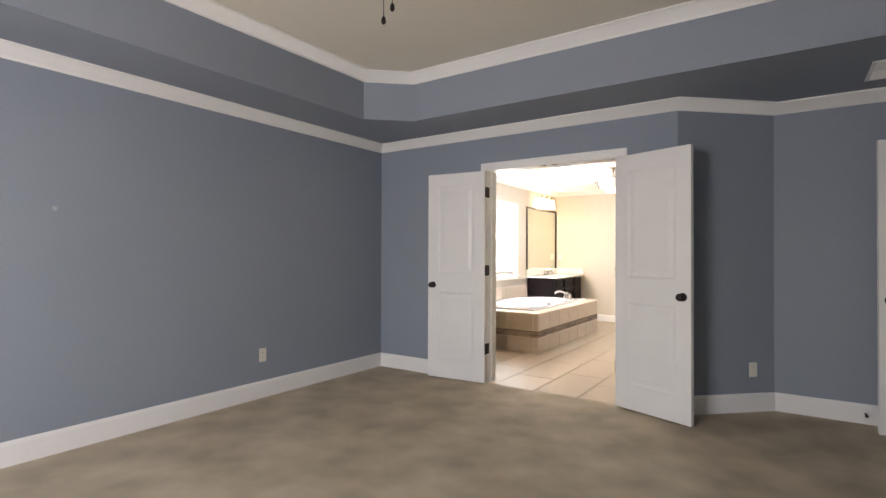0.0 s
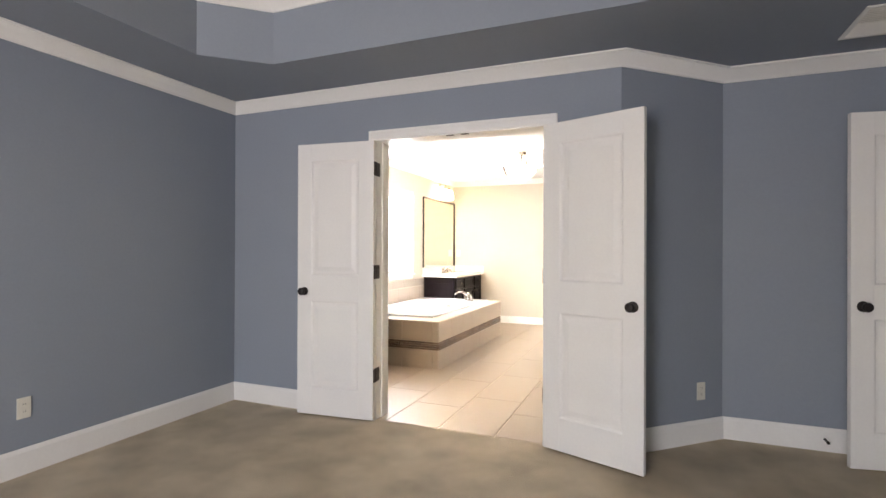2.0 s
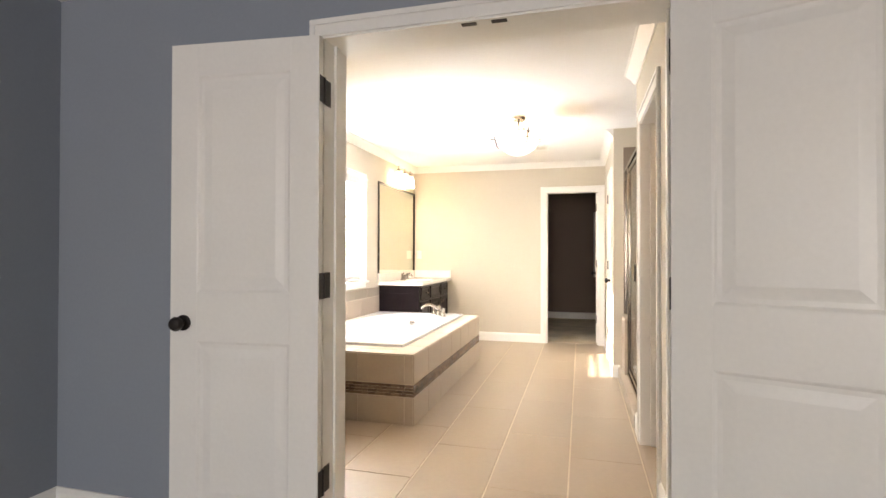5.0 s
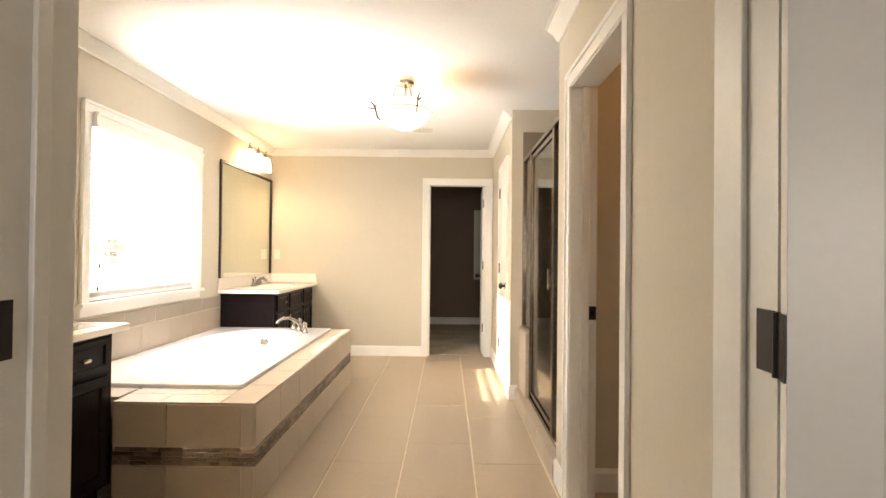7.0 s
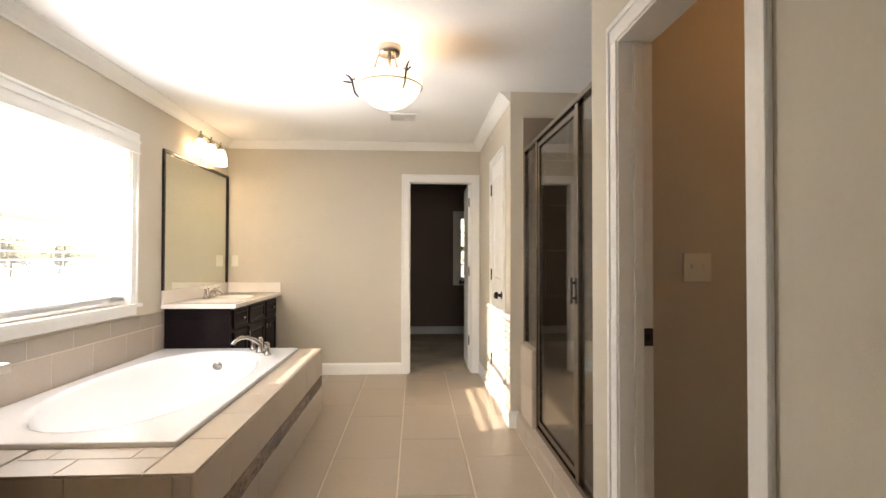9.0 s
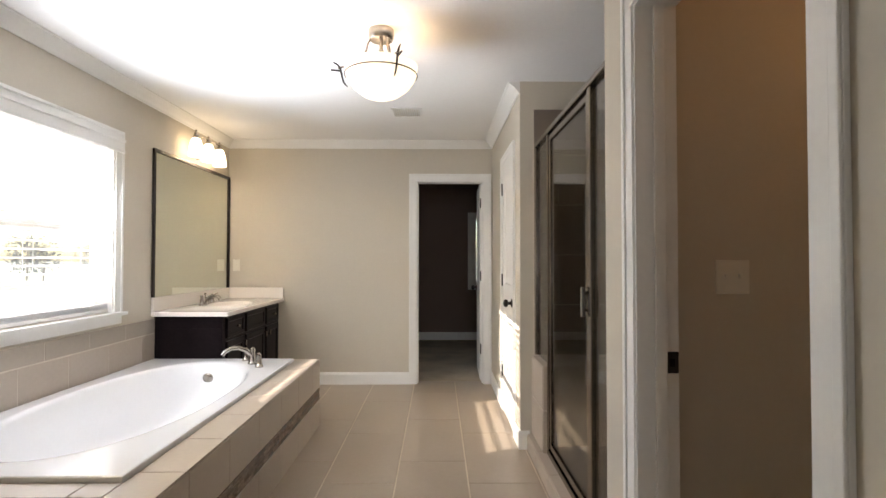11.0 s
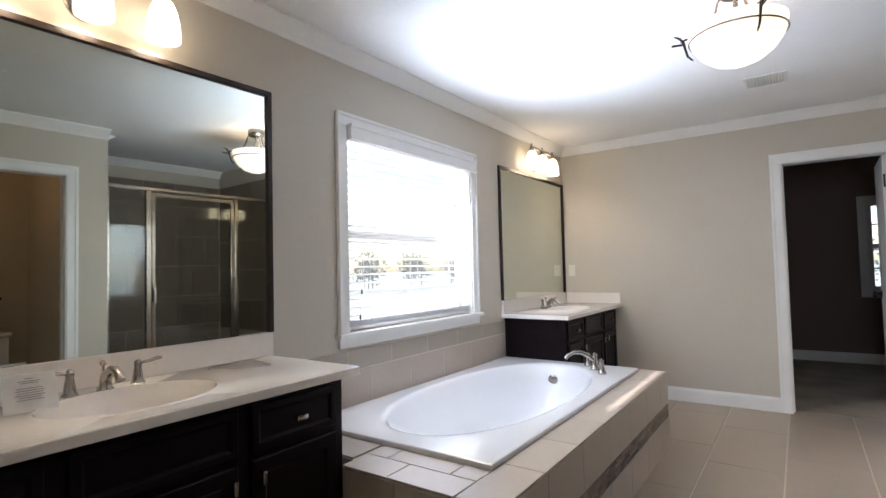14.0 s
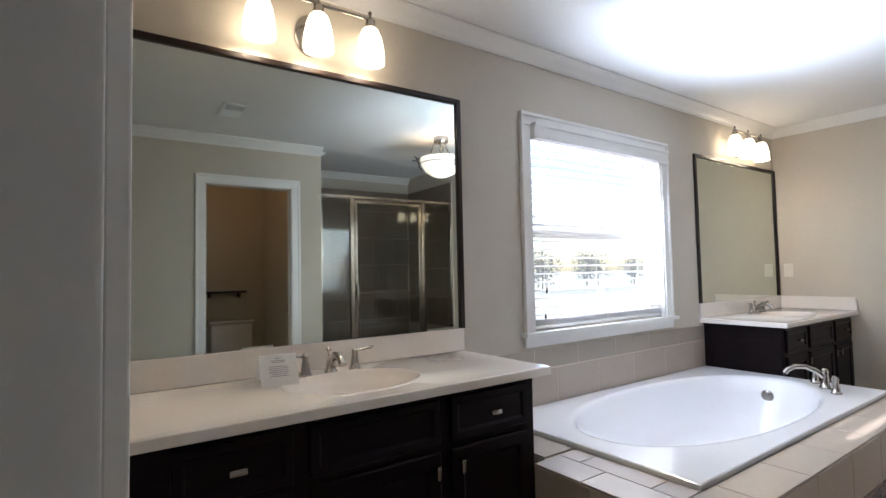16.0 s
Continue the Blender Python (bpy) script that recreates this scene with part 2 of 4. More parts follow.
# ---- floors ----
structure("floor_bedroom", boxes((-0.2, 6.0, -6.8, 0.012, -0.10, 0.0), (3.0, 6.0, 0.012, 0.75, -0.1, 0.0)), CARPET, "worn beige cut-pile bedroom carpet", "carpet")
structure("floor_bathroom", boxes((-0.2, 3.9, 0.012, 5.33, -0.10, -0.004)), GROUT, "taupe porcelain tile floor with pale grout", "floor")
structure("floor_closet", boxes((0.6, 4.4, 5.33, 8.2, -0.10, 0.0)), CARPET, "beige closet carpet", "carpet")

# ---- bedroom shell ----
BEV0, BEV1 = (3.03, 0.0), (3.64, 0.575)
structure("wall_west", boxes((-0.16, 0.0, -6.8, -0.0, 0, H + 0.5)), BLUE, "blue-grey painted bedroom wall", "wall")
structure("wall_door", boxes((0.0, DX0 - 0.02, 0.0, NY - 0.006, 0, H), (DX1 + 0.02, QX + 0.004, 0.0, NY - 0.006, 0, H), (DX0 - 0.02, DX1 + 0.02, 0.0, NY - 0.006, 2.055, H)), BLUE,
          "blue-grey painted wall round the double door", "wall")
structure("wall_angled", prism([(QX + 0.004, 0.0), BEV0, BEV1, (5.9, 0.575), (5.9, 0.68), (3.60, 0.68), (2.98, 0.12), (QX + 0.004, 0.12)], 0, H), BLUE, "blue-grey painted angled bedroom wall", "wall")
structure("wall_east", boxes((5.15, 5.3, -6.8, 0.575, 0, H + 0.5)), BLUE, "blue-grey painted bedroom wall", "wall")
structure("wall_south", boxes((0, 1.4, -6.8, -6.6, 0, H), (2.9, 5.15, -6.8, -6.6, 0, H), (1.4, 2.9, -6.8, -6.6, 0, 0.65), (1.4, 2.9, -6.8, -6.6, 2.05, H)),
          BLUE, "blue-grey painted bedroom wall with a window", "wall")

TRAY = [(0.60, -0.93), (0.93, -0.625), (4.17, -0.625), (4.50, -0.93), (4.50, -5.7), (4.17, -6.02), (0.93, -6.02), (0.60, -5.7)]
soffit = bmesh.new()
outer = [(-0.01, 0.0), (0.93, 0.01), (4.17, 0.01), (5.16, 0.01), (5.16, -6.61), (4.17, -6.61), (0.93, -6.61), (-0.01, -6.61)]
for z in (H, H + 0.05):
    a, b = [soffit.verts.new((x, y, z)) for x, y in outer], [soffit.verts.new((x, y, z)) for x, y in TRAY]
    for i in range(8):
        j = (i + 1) % 8
        soffit.faces.new((a[i], a[j], b[j], b[i]))
box(soffit, 2.6, 5.3, 0.0, 0.60, H + 0.002, H + 0.05)
structure("ceiling_soffit", soffit, BLUE, "blue-grey painted soffit of the tray ceiling", "ceiling")
structure("ceiling_tray_side", sweep(TRAY[::-1], [(0.0, H + 0.001), (-0.03, H + 0.001), (-0.03, 2.87), (0.0, 2.87)], True), BLUE, "blue-grey upright side of the tray ceiling", "ceiling")
structure("ceiling_tray", boxes((0.5, 4.6, -6.1, -0.5, 2.862, 2.92)), TRAYW, "cream painted tray ceiling", "ceiling")
structure("trim_crown_tray", sweep(TRAY[::-1], crown(2.862, 0.09), True), WHITE, "white crown moulding of the tray", "moulding", True)
structure("trim_crown_bedroom", sweep([(5.15, 0.575), BEV1, BEV0, (0, 0), (0, -6.6), (5.15, -6.6)], crown(H), True), WHITE, "white crown moulding", "moulding", True)
structure("baseboard_bedroom_west", sweep([(DX0 - 0.057, 0), (0, 0), (0, -6.6)], base(0.145)), WHITE, "white painted baseboard", "baseboard")
structure("baseboard_bedroom_east", sweep([(5.15, 0.575), BEV1, BEV0, (DX1 + 0.057, 0)], base(0.145)), WHITE, "white painted baseboard", "baseboard")

# ---- bathroom shell ----
WY0, WY1, WZ0, WZ1 = 2.150, 3.412, 0.905, 2.02   # bathroom window opening
structure("wall_window", boxes((LX - 0.14, LX, NY - 0.006, WY0, 0, H), (LX - 0.14, LX, WY1, FY + 0.1, 0, H), (LX - 0.14, LX, WY0, WY1, 0, WZ0), (LX - 0.14, LX, WY0, WY1, WZ1, H)), BEIGE,
          "beige painted bathroom wall with a window", "wall")
structure("wall_bath_near", boxes((LX, DX0 - 0.02, NY - 0.006, NY, 0, H), (DX1 + 0.02, QX + 0.004, NY - 0.006, NY, 0, H), (DX0 - 0.02, DX1 + 0.02, NY - 0.006, NY, 2.055, H)), BEIGE,
          "beige painted bathroom wall by the double door", "wall")
CY0, CY1 = 0.925, 1.648                       # water closet door opening
structure("wall_water_closet", boxes((QX, QX + 0.12, NY, CY0 - 0.02, 0, H), (QX, QX + 0.12, CY1 + 0.02, QE, 0, H), (QX, QX + 0.12, CY0 - 0.02, CY1 + 0.02, 2.045, H)), BEIGE, "beige painted wall with the water closet door", "wall")
structure("wall_linen", boxes((RX, RX + 0.12, 3.47, 3.74, 0, H), (RX, RX + 0.12, 4.33, FY, 0, H), (RX, RX + 0.12, 3.74, 4.33, 2.045, H), (RX + 0.12, 3.8, 3.47, 3.57, 0, H)), BEIGE,
          "beige painted wall with the linen closet door", "wall")
FX0, FX1 = 1.855, 2.520                      # far door opening
structure("wall_far", boxes((LX, FX0, FY, FY + 0.12, 0, H), (FX1, 4.4, FY, FY + 0.12, 0, H), (FX0, FX1, FY, FY + 0.12, 2.045, H)), BEIGE, "beige painted far bathroom wall", "wall")
structure("ceiling_bathroom", boxes((LX - 0.14, QX + 0.12, NY - 0.006, QE, H, H + 0.05), (LX - 0.14, 3.8, QE, FY + 0.1, H, H + 0.05)), CEIL, "white painted bathroom ceiling", "ceiling")
structure("trim_crown_bathroom", sweep([(QX, QE), (QX, NY), (LX, NY), (LX, FY), (RX, FY), (RX, 3.47)][::-1], [(o, z) for o, z in crown(H, 0.075)]), WHITE, "white crown moulding", "moulding", True)
structure("baseboard_bath_far", sweep([(FX0 - 0.082, FY), (0.47, FY)][::1], base(0.12)), WHITE, "white painted baseboard", "baseboard")
structure("baseboard_bath_linen", sweep([(RX + 0.06, 3.47), (RX, 3.47), (RX, 3.672)], base(0.12)), WHITE, "white painted baseboard", "baseboard")
structure("baseboard_bath_corner", sweep([(RX, 4.398), (RX, FY), (FX1 + 0.084, FY)], base(0.12)), WHITE, "white painted baseboard", "baseboard")
structure("baseboard_bath_east", sweep([(QX, NY), (QX, CY0 - 0.082)], base(0.12)), WHITE, "white painted baseboard", "baseboard")
structure("baseboard_bath_east_end", sweep([(QX, CY1 + 0.082), (QX, QE), (QX + 0.03, QE)], base(0.12)), WHITE, "white painted baseboard", "baseboard")

# water closet, closet beyond the far wall, shower and linen closet backs
structure("wall_water_closet_north", boxes((QX + 0.12, 4.45, 1.82, QE - 0.002, 0, H)), BEIGE, "beige water closet wall", "wall")
structure("wall_water_closet_back", boxes((4.35, 4.45, 0.69, 1.82, 0, H)), BEIGE, "beige water closet wall", "wall")
structure("wall_water_closet_south", boxes((QX + 0.12, 4.35, 0.685, 0.70, 0, H)), BEIGE, "beige water closet wall", "wall")
structure("ceiling_water_closet", boxes((QX + 0.12, 4.35, 0.70, 1.82, H - 0.01, H + 0.04)), CEIL, "white water closet ceiling", "ceiling")
structure("floor_water_closet", boxes((QX, 4.45, 0.685, QE, -0.1, 0.002)), TILE, "taupe tile floor", "floor")
structure("baseboard_water_closet", sweep([(4.35, 0.70), (4.35, 1.82), (QX + 0.12, 1.82)], base(0.12)), WHITE, "white painted baseboard", "baseboard")
CW0, CW1, CWZ0, CWZ1 = 2.61, 3.45, 0.86, 1.91
# These walls carry the closet's dimness in their colour.
structure("wall_closet_west", boxes((0.6, 0.72, 5.33, 8.0, 0, H)), DIMWALL, "brown closet wall, dimness put into its colour", "wall")
structure("wall_closet_east", boxes((4.28, 4.4, 5.33, 8.0, 0, H)), DIMWALL, "brown closet wall, dimness put into its colour", "wall")
structure("wall_closet_north", boxes((0.6, CW0, 8.0, 8.12, 0, H), (CW1, 4.4, 8.0, 8.12, 0, H), (CW0, CW1, 8.0, 8.12, 0, CWZ0), (CW0, CW1, 8.0, 8.12, CWZ1, H)), DIMWALL,
          "brown closet wall with a small window, dimness put into its colour", "wall")
structure("ceiling_closet", boxes((0.6, 4.4, 5.33, 8.12, H, H + 0.05)), CEIL, "white closet ceiling", "ceiling")
structure("baseboard_closet", sweep([(4.28, 8.0), (0.72, 8.0)], base(0.12)), WHITE, "white painted baseboard", "baseboard")
structure("wall_shower", boxes((3.70, 3.8, QE, 3.47, 0, H), (QX + 0.12, 3.8, QE - 0.001, QE + 0.02, 0, H)), BEIGE, "beige painted wall above the shower tile", "wall")
structure("wall_linen_back", boxes((3.2, 3.3, 3.57, FY, 0, H)), BEIGE, "linen closet back wall", "wall")


# ---- door frames ----
def opening(name, m, w, depth, h, label, sides=(1, 1), cw=0.066, lip=0.019, top=0.0):
    """Jambs, stops and casings; the opening runs along local x from 0 to w, the wall along y from 0 to depth."""
    ob = tagged(new(name), label, "door frame", "", "structure")
    ob.matrix_basis = m
    e = 0.018
    for x in (0, w):
        s = 1 if x == 0 else -1
        a, b = sorted((x - s * e, x + s * 0.002))
        part("jamb", boxes((a, b, -0.004, depth + 0.004, 0, h + 0.01)), WHITE, ob)
        a, b = sorted((x + s * 0.002, x + s * 0.013))
        part("stop", boxes((a, b, depth * 0.42, depth * 0.42 + 0.035, 0, h), bevel=0.002), WHITE, ob)
    part("head_jamb", boxes((0.002, w - 0.002, -0.004, depth + 0.004, h - 0.002, h + 0.014)), WHITE, ob)
    for on, y, s in ((sides[0], 0.0, -1), (sides[1], depth, 1)):
        if not on:
            continue
        for x in (0, w):
            d = -1 if x == 0 else 1
            a, b = sorted((x + d * 0.006, x + d * cw))
            y0, y1 = sorted((y, y + s * 0.012))
            bm = boxes((a, b, y0, y1, 0, h + 0.0055), bevel=0.002)
            a, b = sorted((x + d * (cw - 0.022), x + d * cw))
            y0, y1 = sorted((y + s * 0.012, y + s * (lip if s > 0 else 0.019)))
            box(bm, a, b, y0, y1, 0, h + cw + top - 0.0225, 0.003)
            part("casing", bm, WHITE, ob)
        y0, y1 = sorted((y, y + s * 0.0125))
        bm = boxes((-cw, w + cw, y0, y1, h + 0.006, h + cw + top), bevel=0.003)
        y0, y1 = sorted((y + s * 0.012, y + s * (lip + 0.0005 if s > 0 else 0.0195)))
        box(bm, -cw, w + cw, y0, y1, h + cw + top - 0.022, h + cw + top, 0.003)
        part("head_casing", bm, WHITE, ob)
    return ob


d1 = opening("door_1_frame", pose(DX0, 0, 0), DX1 - DX0, NY, 2.04, "white painted double door frame", cw=0.056, lip=0.036, top=0.014)
for z in (0.33, 1.08, 1.83):
    part("hinge_plate", boxes((0.0025, 0.0050, 0.000, 0.046, z - 0.050, z + 0.050), bevel=0.0008), BRONZE, d1, "dark bronze hinge plate")
    part("hinge_plate", boxes((DX1 - DX0 - 0.0050, DX1 - DX0 - 0.0025, 0.000, 0.046, z - 0.050, z + 0.050), bevel=0.0006), BRONZE, d1, "dark bronze hinge plate")
for x in (0.57, 0.68):
    part("catch_plate", boxes((x - 0.028, x + 0.028, 0.010, 0.034, 2.0355, 2.0385), bevel=0.001), BRONZE, d1, "dark ball catch plate")
d2 = opening("door_2_frame", pose(QX, CY1, 0, 0, 0, -90), CY1 - CY0, 0.12, 2.03, "white painted water closet door frame", (1, 0), cw=0.080)
part("strike_plate", boxes((0.0025, 0.006, 0.086, 0.122, 0.905, 0.970), bevel=0.001), BRONZE, d2, "dark bronze strike plate")
part("latch_hole", boxes((0.0058, 0.0064, 0.094, 0.110, 0.925, 0.950)), ESPRESSO, d2, "dark latch hole")
for z in (1.08, 1.80):
    part("hinge_plate", boxes((CY1 - CY0 - 0.006, CY1 - CY0 - 0.0025, 0.07, 0.116, z - 0.05, z + 0.05)), BRONZE, d2, "dark bronze hinge plate")
d3 = opening("door_3_frame", pose(FX0, FY, 0), FX1 - FX0, 0.12, 2.03, "white painted closet door frame", (1, 0), cw=0.082)
for z in (0.33, 1.08, 1.83):
    part("hinge_plate", boxes((FX1 - FX0 - 0.012, FX1 - FX0 - 0.0025, 0.078, 0.124, z - 0.05, z + 0.05), bevel=0.001), BRONZE, d3, "dark bronze hinge plate")
opening("door_4_frame", pose(RX, 4.33, 0, 0, 0, -90), 0.59, 0.12, 2.03, "white painted linen closet door frame", (1, 0))


def door_leaf(name, m, w, label, h=2.03, hinge=True, group="", knobs=True, side=-1):
    """A two-panel door; hinge edge at local x 0, leaf towards +x, faces at y -t/2 and t/2."""
    t, s = 0.035, 0.115
    ob = thing(name, m, label, "door", group)
    z0 = 0.012
    rails = ((z0, z0 + 0.20), (0.86, 1.05), (h - 0.125, h))
    for a, b in ((0, s), (w - s, w)):
        part("stile", boxes((a, b, -t / 2, t / 2, z0, h), bevel=0.0012), WHITE, ob)
    for a, b in rails:
        part("rail", boxes((s, w - s, -t / 2 + 0.0002, t / 2 - 0.0002, a, b), bevel=0.0008), WHITE, ob)
    for a, b in ((rails[0][1], rails[1][0]), (rails[1][1], rails[2][0])):
        bm = bmesh.new()
        rings = []
        for y in (-1, 1):
            prof = ((-0.004, 0.0125), (0.0, 0.0), (0.005, 0.0015), (0.012, 0.0065), (0.026, 0.0075), (0.034, 0.0065), (0.058, 0.0025), (0.062, 0.002))
            rows = [[bm.verts.new((x, y * (t / 2 - d), z)) for x, z in ((s + k, a + k), (w - s - k, a + k), (w - s - k, b - k), (s + k, b - k))] for k, d in prof]
            for p, q in zip(rows, rows[1:]):
                for k in range(4):
                    bm.faces.new((p[k], p[(k + 1) % 4], q[(k + 1) % 4], q[k]))
            bm.faces.new(rows[-1])
            rings.append(rows[0])
        for k in range(4):
            bm.faces.new((rings[0][k], rings[0][(k + 1) % 4], rings[1][(k + 1) % 4], rings[1][k]))
        part("panel", bm, WHITE, ob)
    if knobs:
        for y in (-1, 1):
            prof = [(0.031, y * t / 2), (0.031, y * (t / 2 + 0.006)), (0.014, y * (t / 2 + 0.010)), (0.011, y * (t / 2 + 0.028)), (0.026, y * (t / 2 + 0.036)), (0.0285, y * (t / 2 + 0.048)),
                    (0.022, y * (t / 2 + 0.060)), (0.006, y * (t / 2 + 0.065))]
            part("knob", lathe(prof, 20, at=(w - 0.06, 0, 0.93), axis='Y'), BRONZE, ob, "dark bronze round knob", True)
    if hinge:
        for z in (0.33, 1.08, 1.83):
            bm = lathe([(0.0075, z - 0.05), (0.0075, z + 0.05)], 12, at=(-0.003, side * (t / 2 + 0.004), 0))
            box(bm, -0.004, -0.001, -t / 2, t / 2 - 0.004, z - 0.05, z + 0.05)
            part("hinge", bm, BRONZE, ob, "dark bronze hinge")
    return ob


def leaf_pose(hx, hy, ex, ey):
    return pose(hx, hy, 0, 0, 0, math.degrees(math.atan2(ey - hy, ex - hx)))


door_leaf("bathroom_door", leaf_pose(1.346, -0.040, 0.720, -0.098), 0.622, "white two-panel door swung open against the wall", group="double door leaves")
door_leaf("bathroom_door", leaf_pose(2.576, -0.042, 3.178, -0.268), 0.632, "white two-panel door swung open with dark hinges", group="double door leaves", side=1)
door_leaf("bedroom_door", leaf_pose(4.99, 0.45, 4.235, 0.303), 0.76, "white two-panel door standing open near the wall")
door_leaf("closet_door", leaf_pose(2.512, FY + 0.125, 2.530, FY + 0.77), 0.645, "white two-panel door opened into the dark closet")
door_leaf("linen_door", leaf_pose(RX + 0.012, 4.325, RX + 0.012, 3.745), 0.58, "white two-panel linen closet door, closed, sunlit", knobs=True)


# ---- bathroom window and blind ----
win = tagged(new("window_1"), "white bathroom window with casing, sill and blind", "window", "", "structure")
cw = 0.072
for y, d in ((WY0, -1), (WY1, 1)):
    a, b = sorted((y, y + d * cw))
    bm = boxes((LX, LX + 0.016, a, b, WZ0, WZ1 + 0.0015), bevel=0.002)
    a, b = sorted((y + d * (cw - 0.02), y + d * cw))
    box(bm, LX + 0.016, LX + 0.024, a, b, WZ0, WZ1 + cw - 0.0205, 0.003)
    part("casing", bm, WHITE, win)
    a, b = sorted((y, y - d * 0.012))
    part("jamb", boxes((LX - 0.14, LX + 0.004, a, b, WZ0, WZ1)), WHITE, win)
bm = boxes((LX, LX + 0.0165, WY0 - cw, WY1 + cw, WZ1 + 0.002, WZ1 + cw), bevel=0.003)
box(bm, LX + 0.016, LX + 0.0245, WY0 - cw, WY1 + cw, WZ1 + cw - 0.02, WZ1 + cw, 0.003)
part("head_casing", bm, WHITE, win)
part("head_jamb", boxes((LX - 0.14, LX + 0.004, WY0 + 0.012, WY1 - 0.012, WZ1 - 0.012, WZ1)), WHITE, win)
part("window_sill", boxes((LX - 0.14, LX + 0.002, WY0 + 0.001, WY1 - 0.001, WZ0 - 0.022, WZ0 - 0.001), (LX, LX + 0.045, WY0 - cw - 0.02, WY1 + cw + 0.02, WZ0 - 0.022, WZ0), bevel=0.0), WHITE, win)
part("apron", boxes((LX, LX + 0.016, WY0 - cw, WY1 + cw, WZ0 - 0.078, WZ0 - 0.022), bevel=0.003), WHITE, win)


def sash(parent, x0, x1, y0, y1, z0, z1, t=0.04):
    part("sash", boxes((x0, x1, y0, y0 + t, z0, z1), (x0, x1, y1 - t, y1, z0, z1), (x0, x1, y0 + t, y1 - t, z0, z0 + t), (x0, x1, y0 + t, y1 - t, z1 - t, z1)), WHITE, parent)
    g = part("pane", boxes(((x0 + x1) / 2 - 0.002, (x0 + x1) / 2 + 0.002, y0 + t, y1 - t, z0 + t, z1 - t)), GLASS, parent)
    g.visible_shadow = False


zm = 1.46
sash(win, LX - 0.110, LX - 0.090, WY0 + 0.012, WY1 - 0.012, WZ0, zm)
sash(win, LX - 0.132, LX - 0.112, WY0 + 0.012, WY1 - 0.012, zm - 0.03, WZ1 - 0.012)

blind = thing("window_blind", pose(LX - 0.042, 0, 0), "white two-inch slatted blind, lowered, slats open", "blind")
BY0, BY1 = WY0 + 0.018, WY1 - 0.018
part("head_rail", boxes((-0.028, 0.028, BY0, BY1, WZ1 - 0.065, WZ1 - 0.013), bevel=0.003), WHITE, blind)
bm = boxes((0.072, 0.084, BY0 - 0.012, BY1 + 0.06, 1.945, 2.035), (0.046, 0.073, BY0 - 0.012, BY0, 1.945, 2.035), (0.070, 0.073, BY0, BY1 + 0.05, 2.02, 2.035), (0.068, 0.073, BY1 + 0.048, BY1 + 0.06, 1.945, 2.035), bevel=0.003)
box(bm, 0.084, 0.092, BY0 - 0.012, BY1 + 0.06, 2.014, 2.035, 0.003)
box(bm, 0.084, 0.090, BY0 - 0.012, BY1 + 0.06, 1.945, 1.962, 0.003)
part("valance", bm, WHITE, blind, "white moulded valance")
slat_me = None
zs = [0.985 + 0.0455 * i for i in range(21)]
for z in zs:
    if slat_me is None:
        bm = bmesh.new()
        rows = []
        for y in (BY0, BY1):
            rows.append([[bm.verts.new((o, y, 0.0028 * (1 - (o / 0.025) ** 2) + s)) for o in (-0.025, -0.0125, 0.0, 0.0125, 0.025)] for s in (-0.0015, 0.0015)])
        for k in range(4):
            bm.faces.new((rows[0][0][k], rows[0][0][k + 1], rows[1][0][k + 1], rows[1][0][k]))
            bm.faces.new((rows[0][1][k], rows[0][1][k + 1], rows[1][1][k + 1], rows[1][1][k]))
        for k in (0, 4):
            bm.faces.new((rows[0][0][k], rows[0][1][k], rows[1][1][k], rows[1][0][k]))
        slat_me = mesh_of("slat", bm, SLAT)
    s = new("slat", slat_me)
    s.parent = blind
    s.matrix_basis = pose(0, 0, z + random.uniform(-0.001, 0.001), 0, -7 + random.uniform(-1.5, 1.5), 0)
for k in range(4):
    s = new("slat", slat_me)
    s.parent = blind
    s.matrix_basis = pose(0, 0, WZ0 + 0.032 + 0.008 * k)
part("bottom_rail", boxes((-0.026, 0.026, BY0, BY1, WZ0 + 0.006, WZ0 + 0.028), bevel=0.004), WHITE, blind)
for y in (BY0 + 0.18, (BY0 + BY1) / 2, BY1 - 0.18):
    for x in (-0.027, 0.027):
        part("ladder_cord", tube([(x, y, WZ0 + 0.02), (x, y, WZ1 - 0.06)], 0.0011, 6), WHITE, blind)
for y, z in ((BY0 + 0.10, 1.13), (BY0 + 0.085, 0.99)):
    c = part("pull_cord", tube([(0.034, y, z), (0.034, y, 1.95)], 0.0012, 6), WHITE, blind)
    part("tassel", lathe([(0.002, z + 0.004), (0.005, z - 0.002), (0.0055, z - 0.02), (0.003, z - 0.024)], 10, at=(0.034, y, 0)), BRONZE, c, "small dark cord tassel", True)


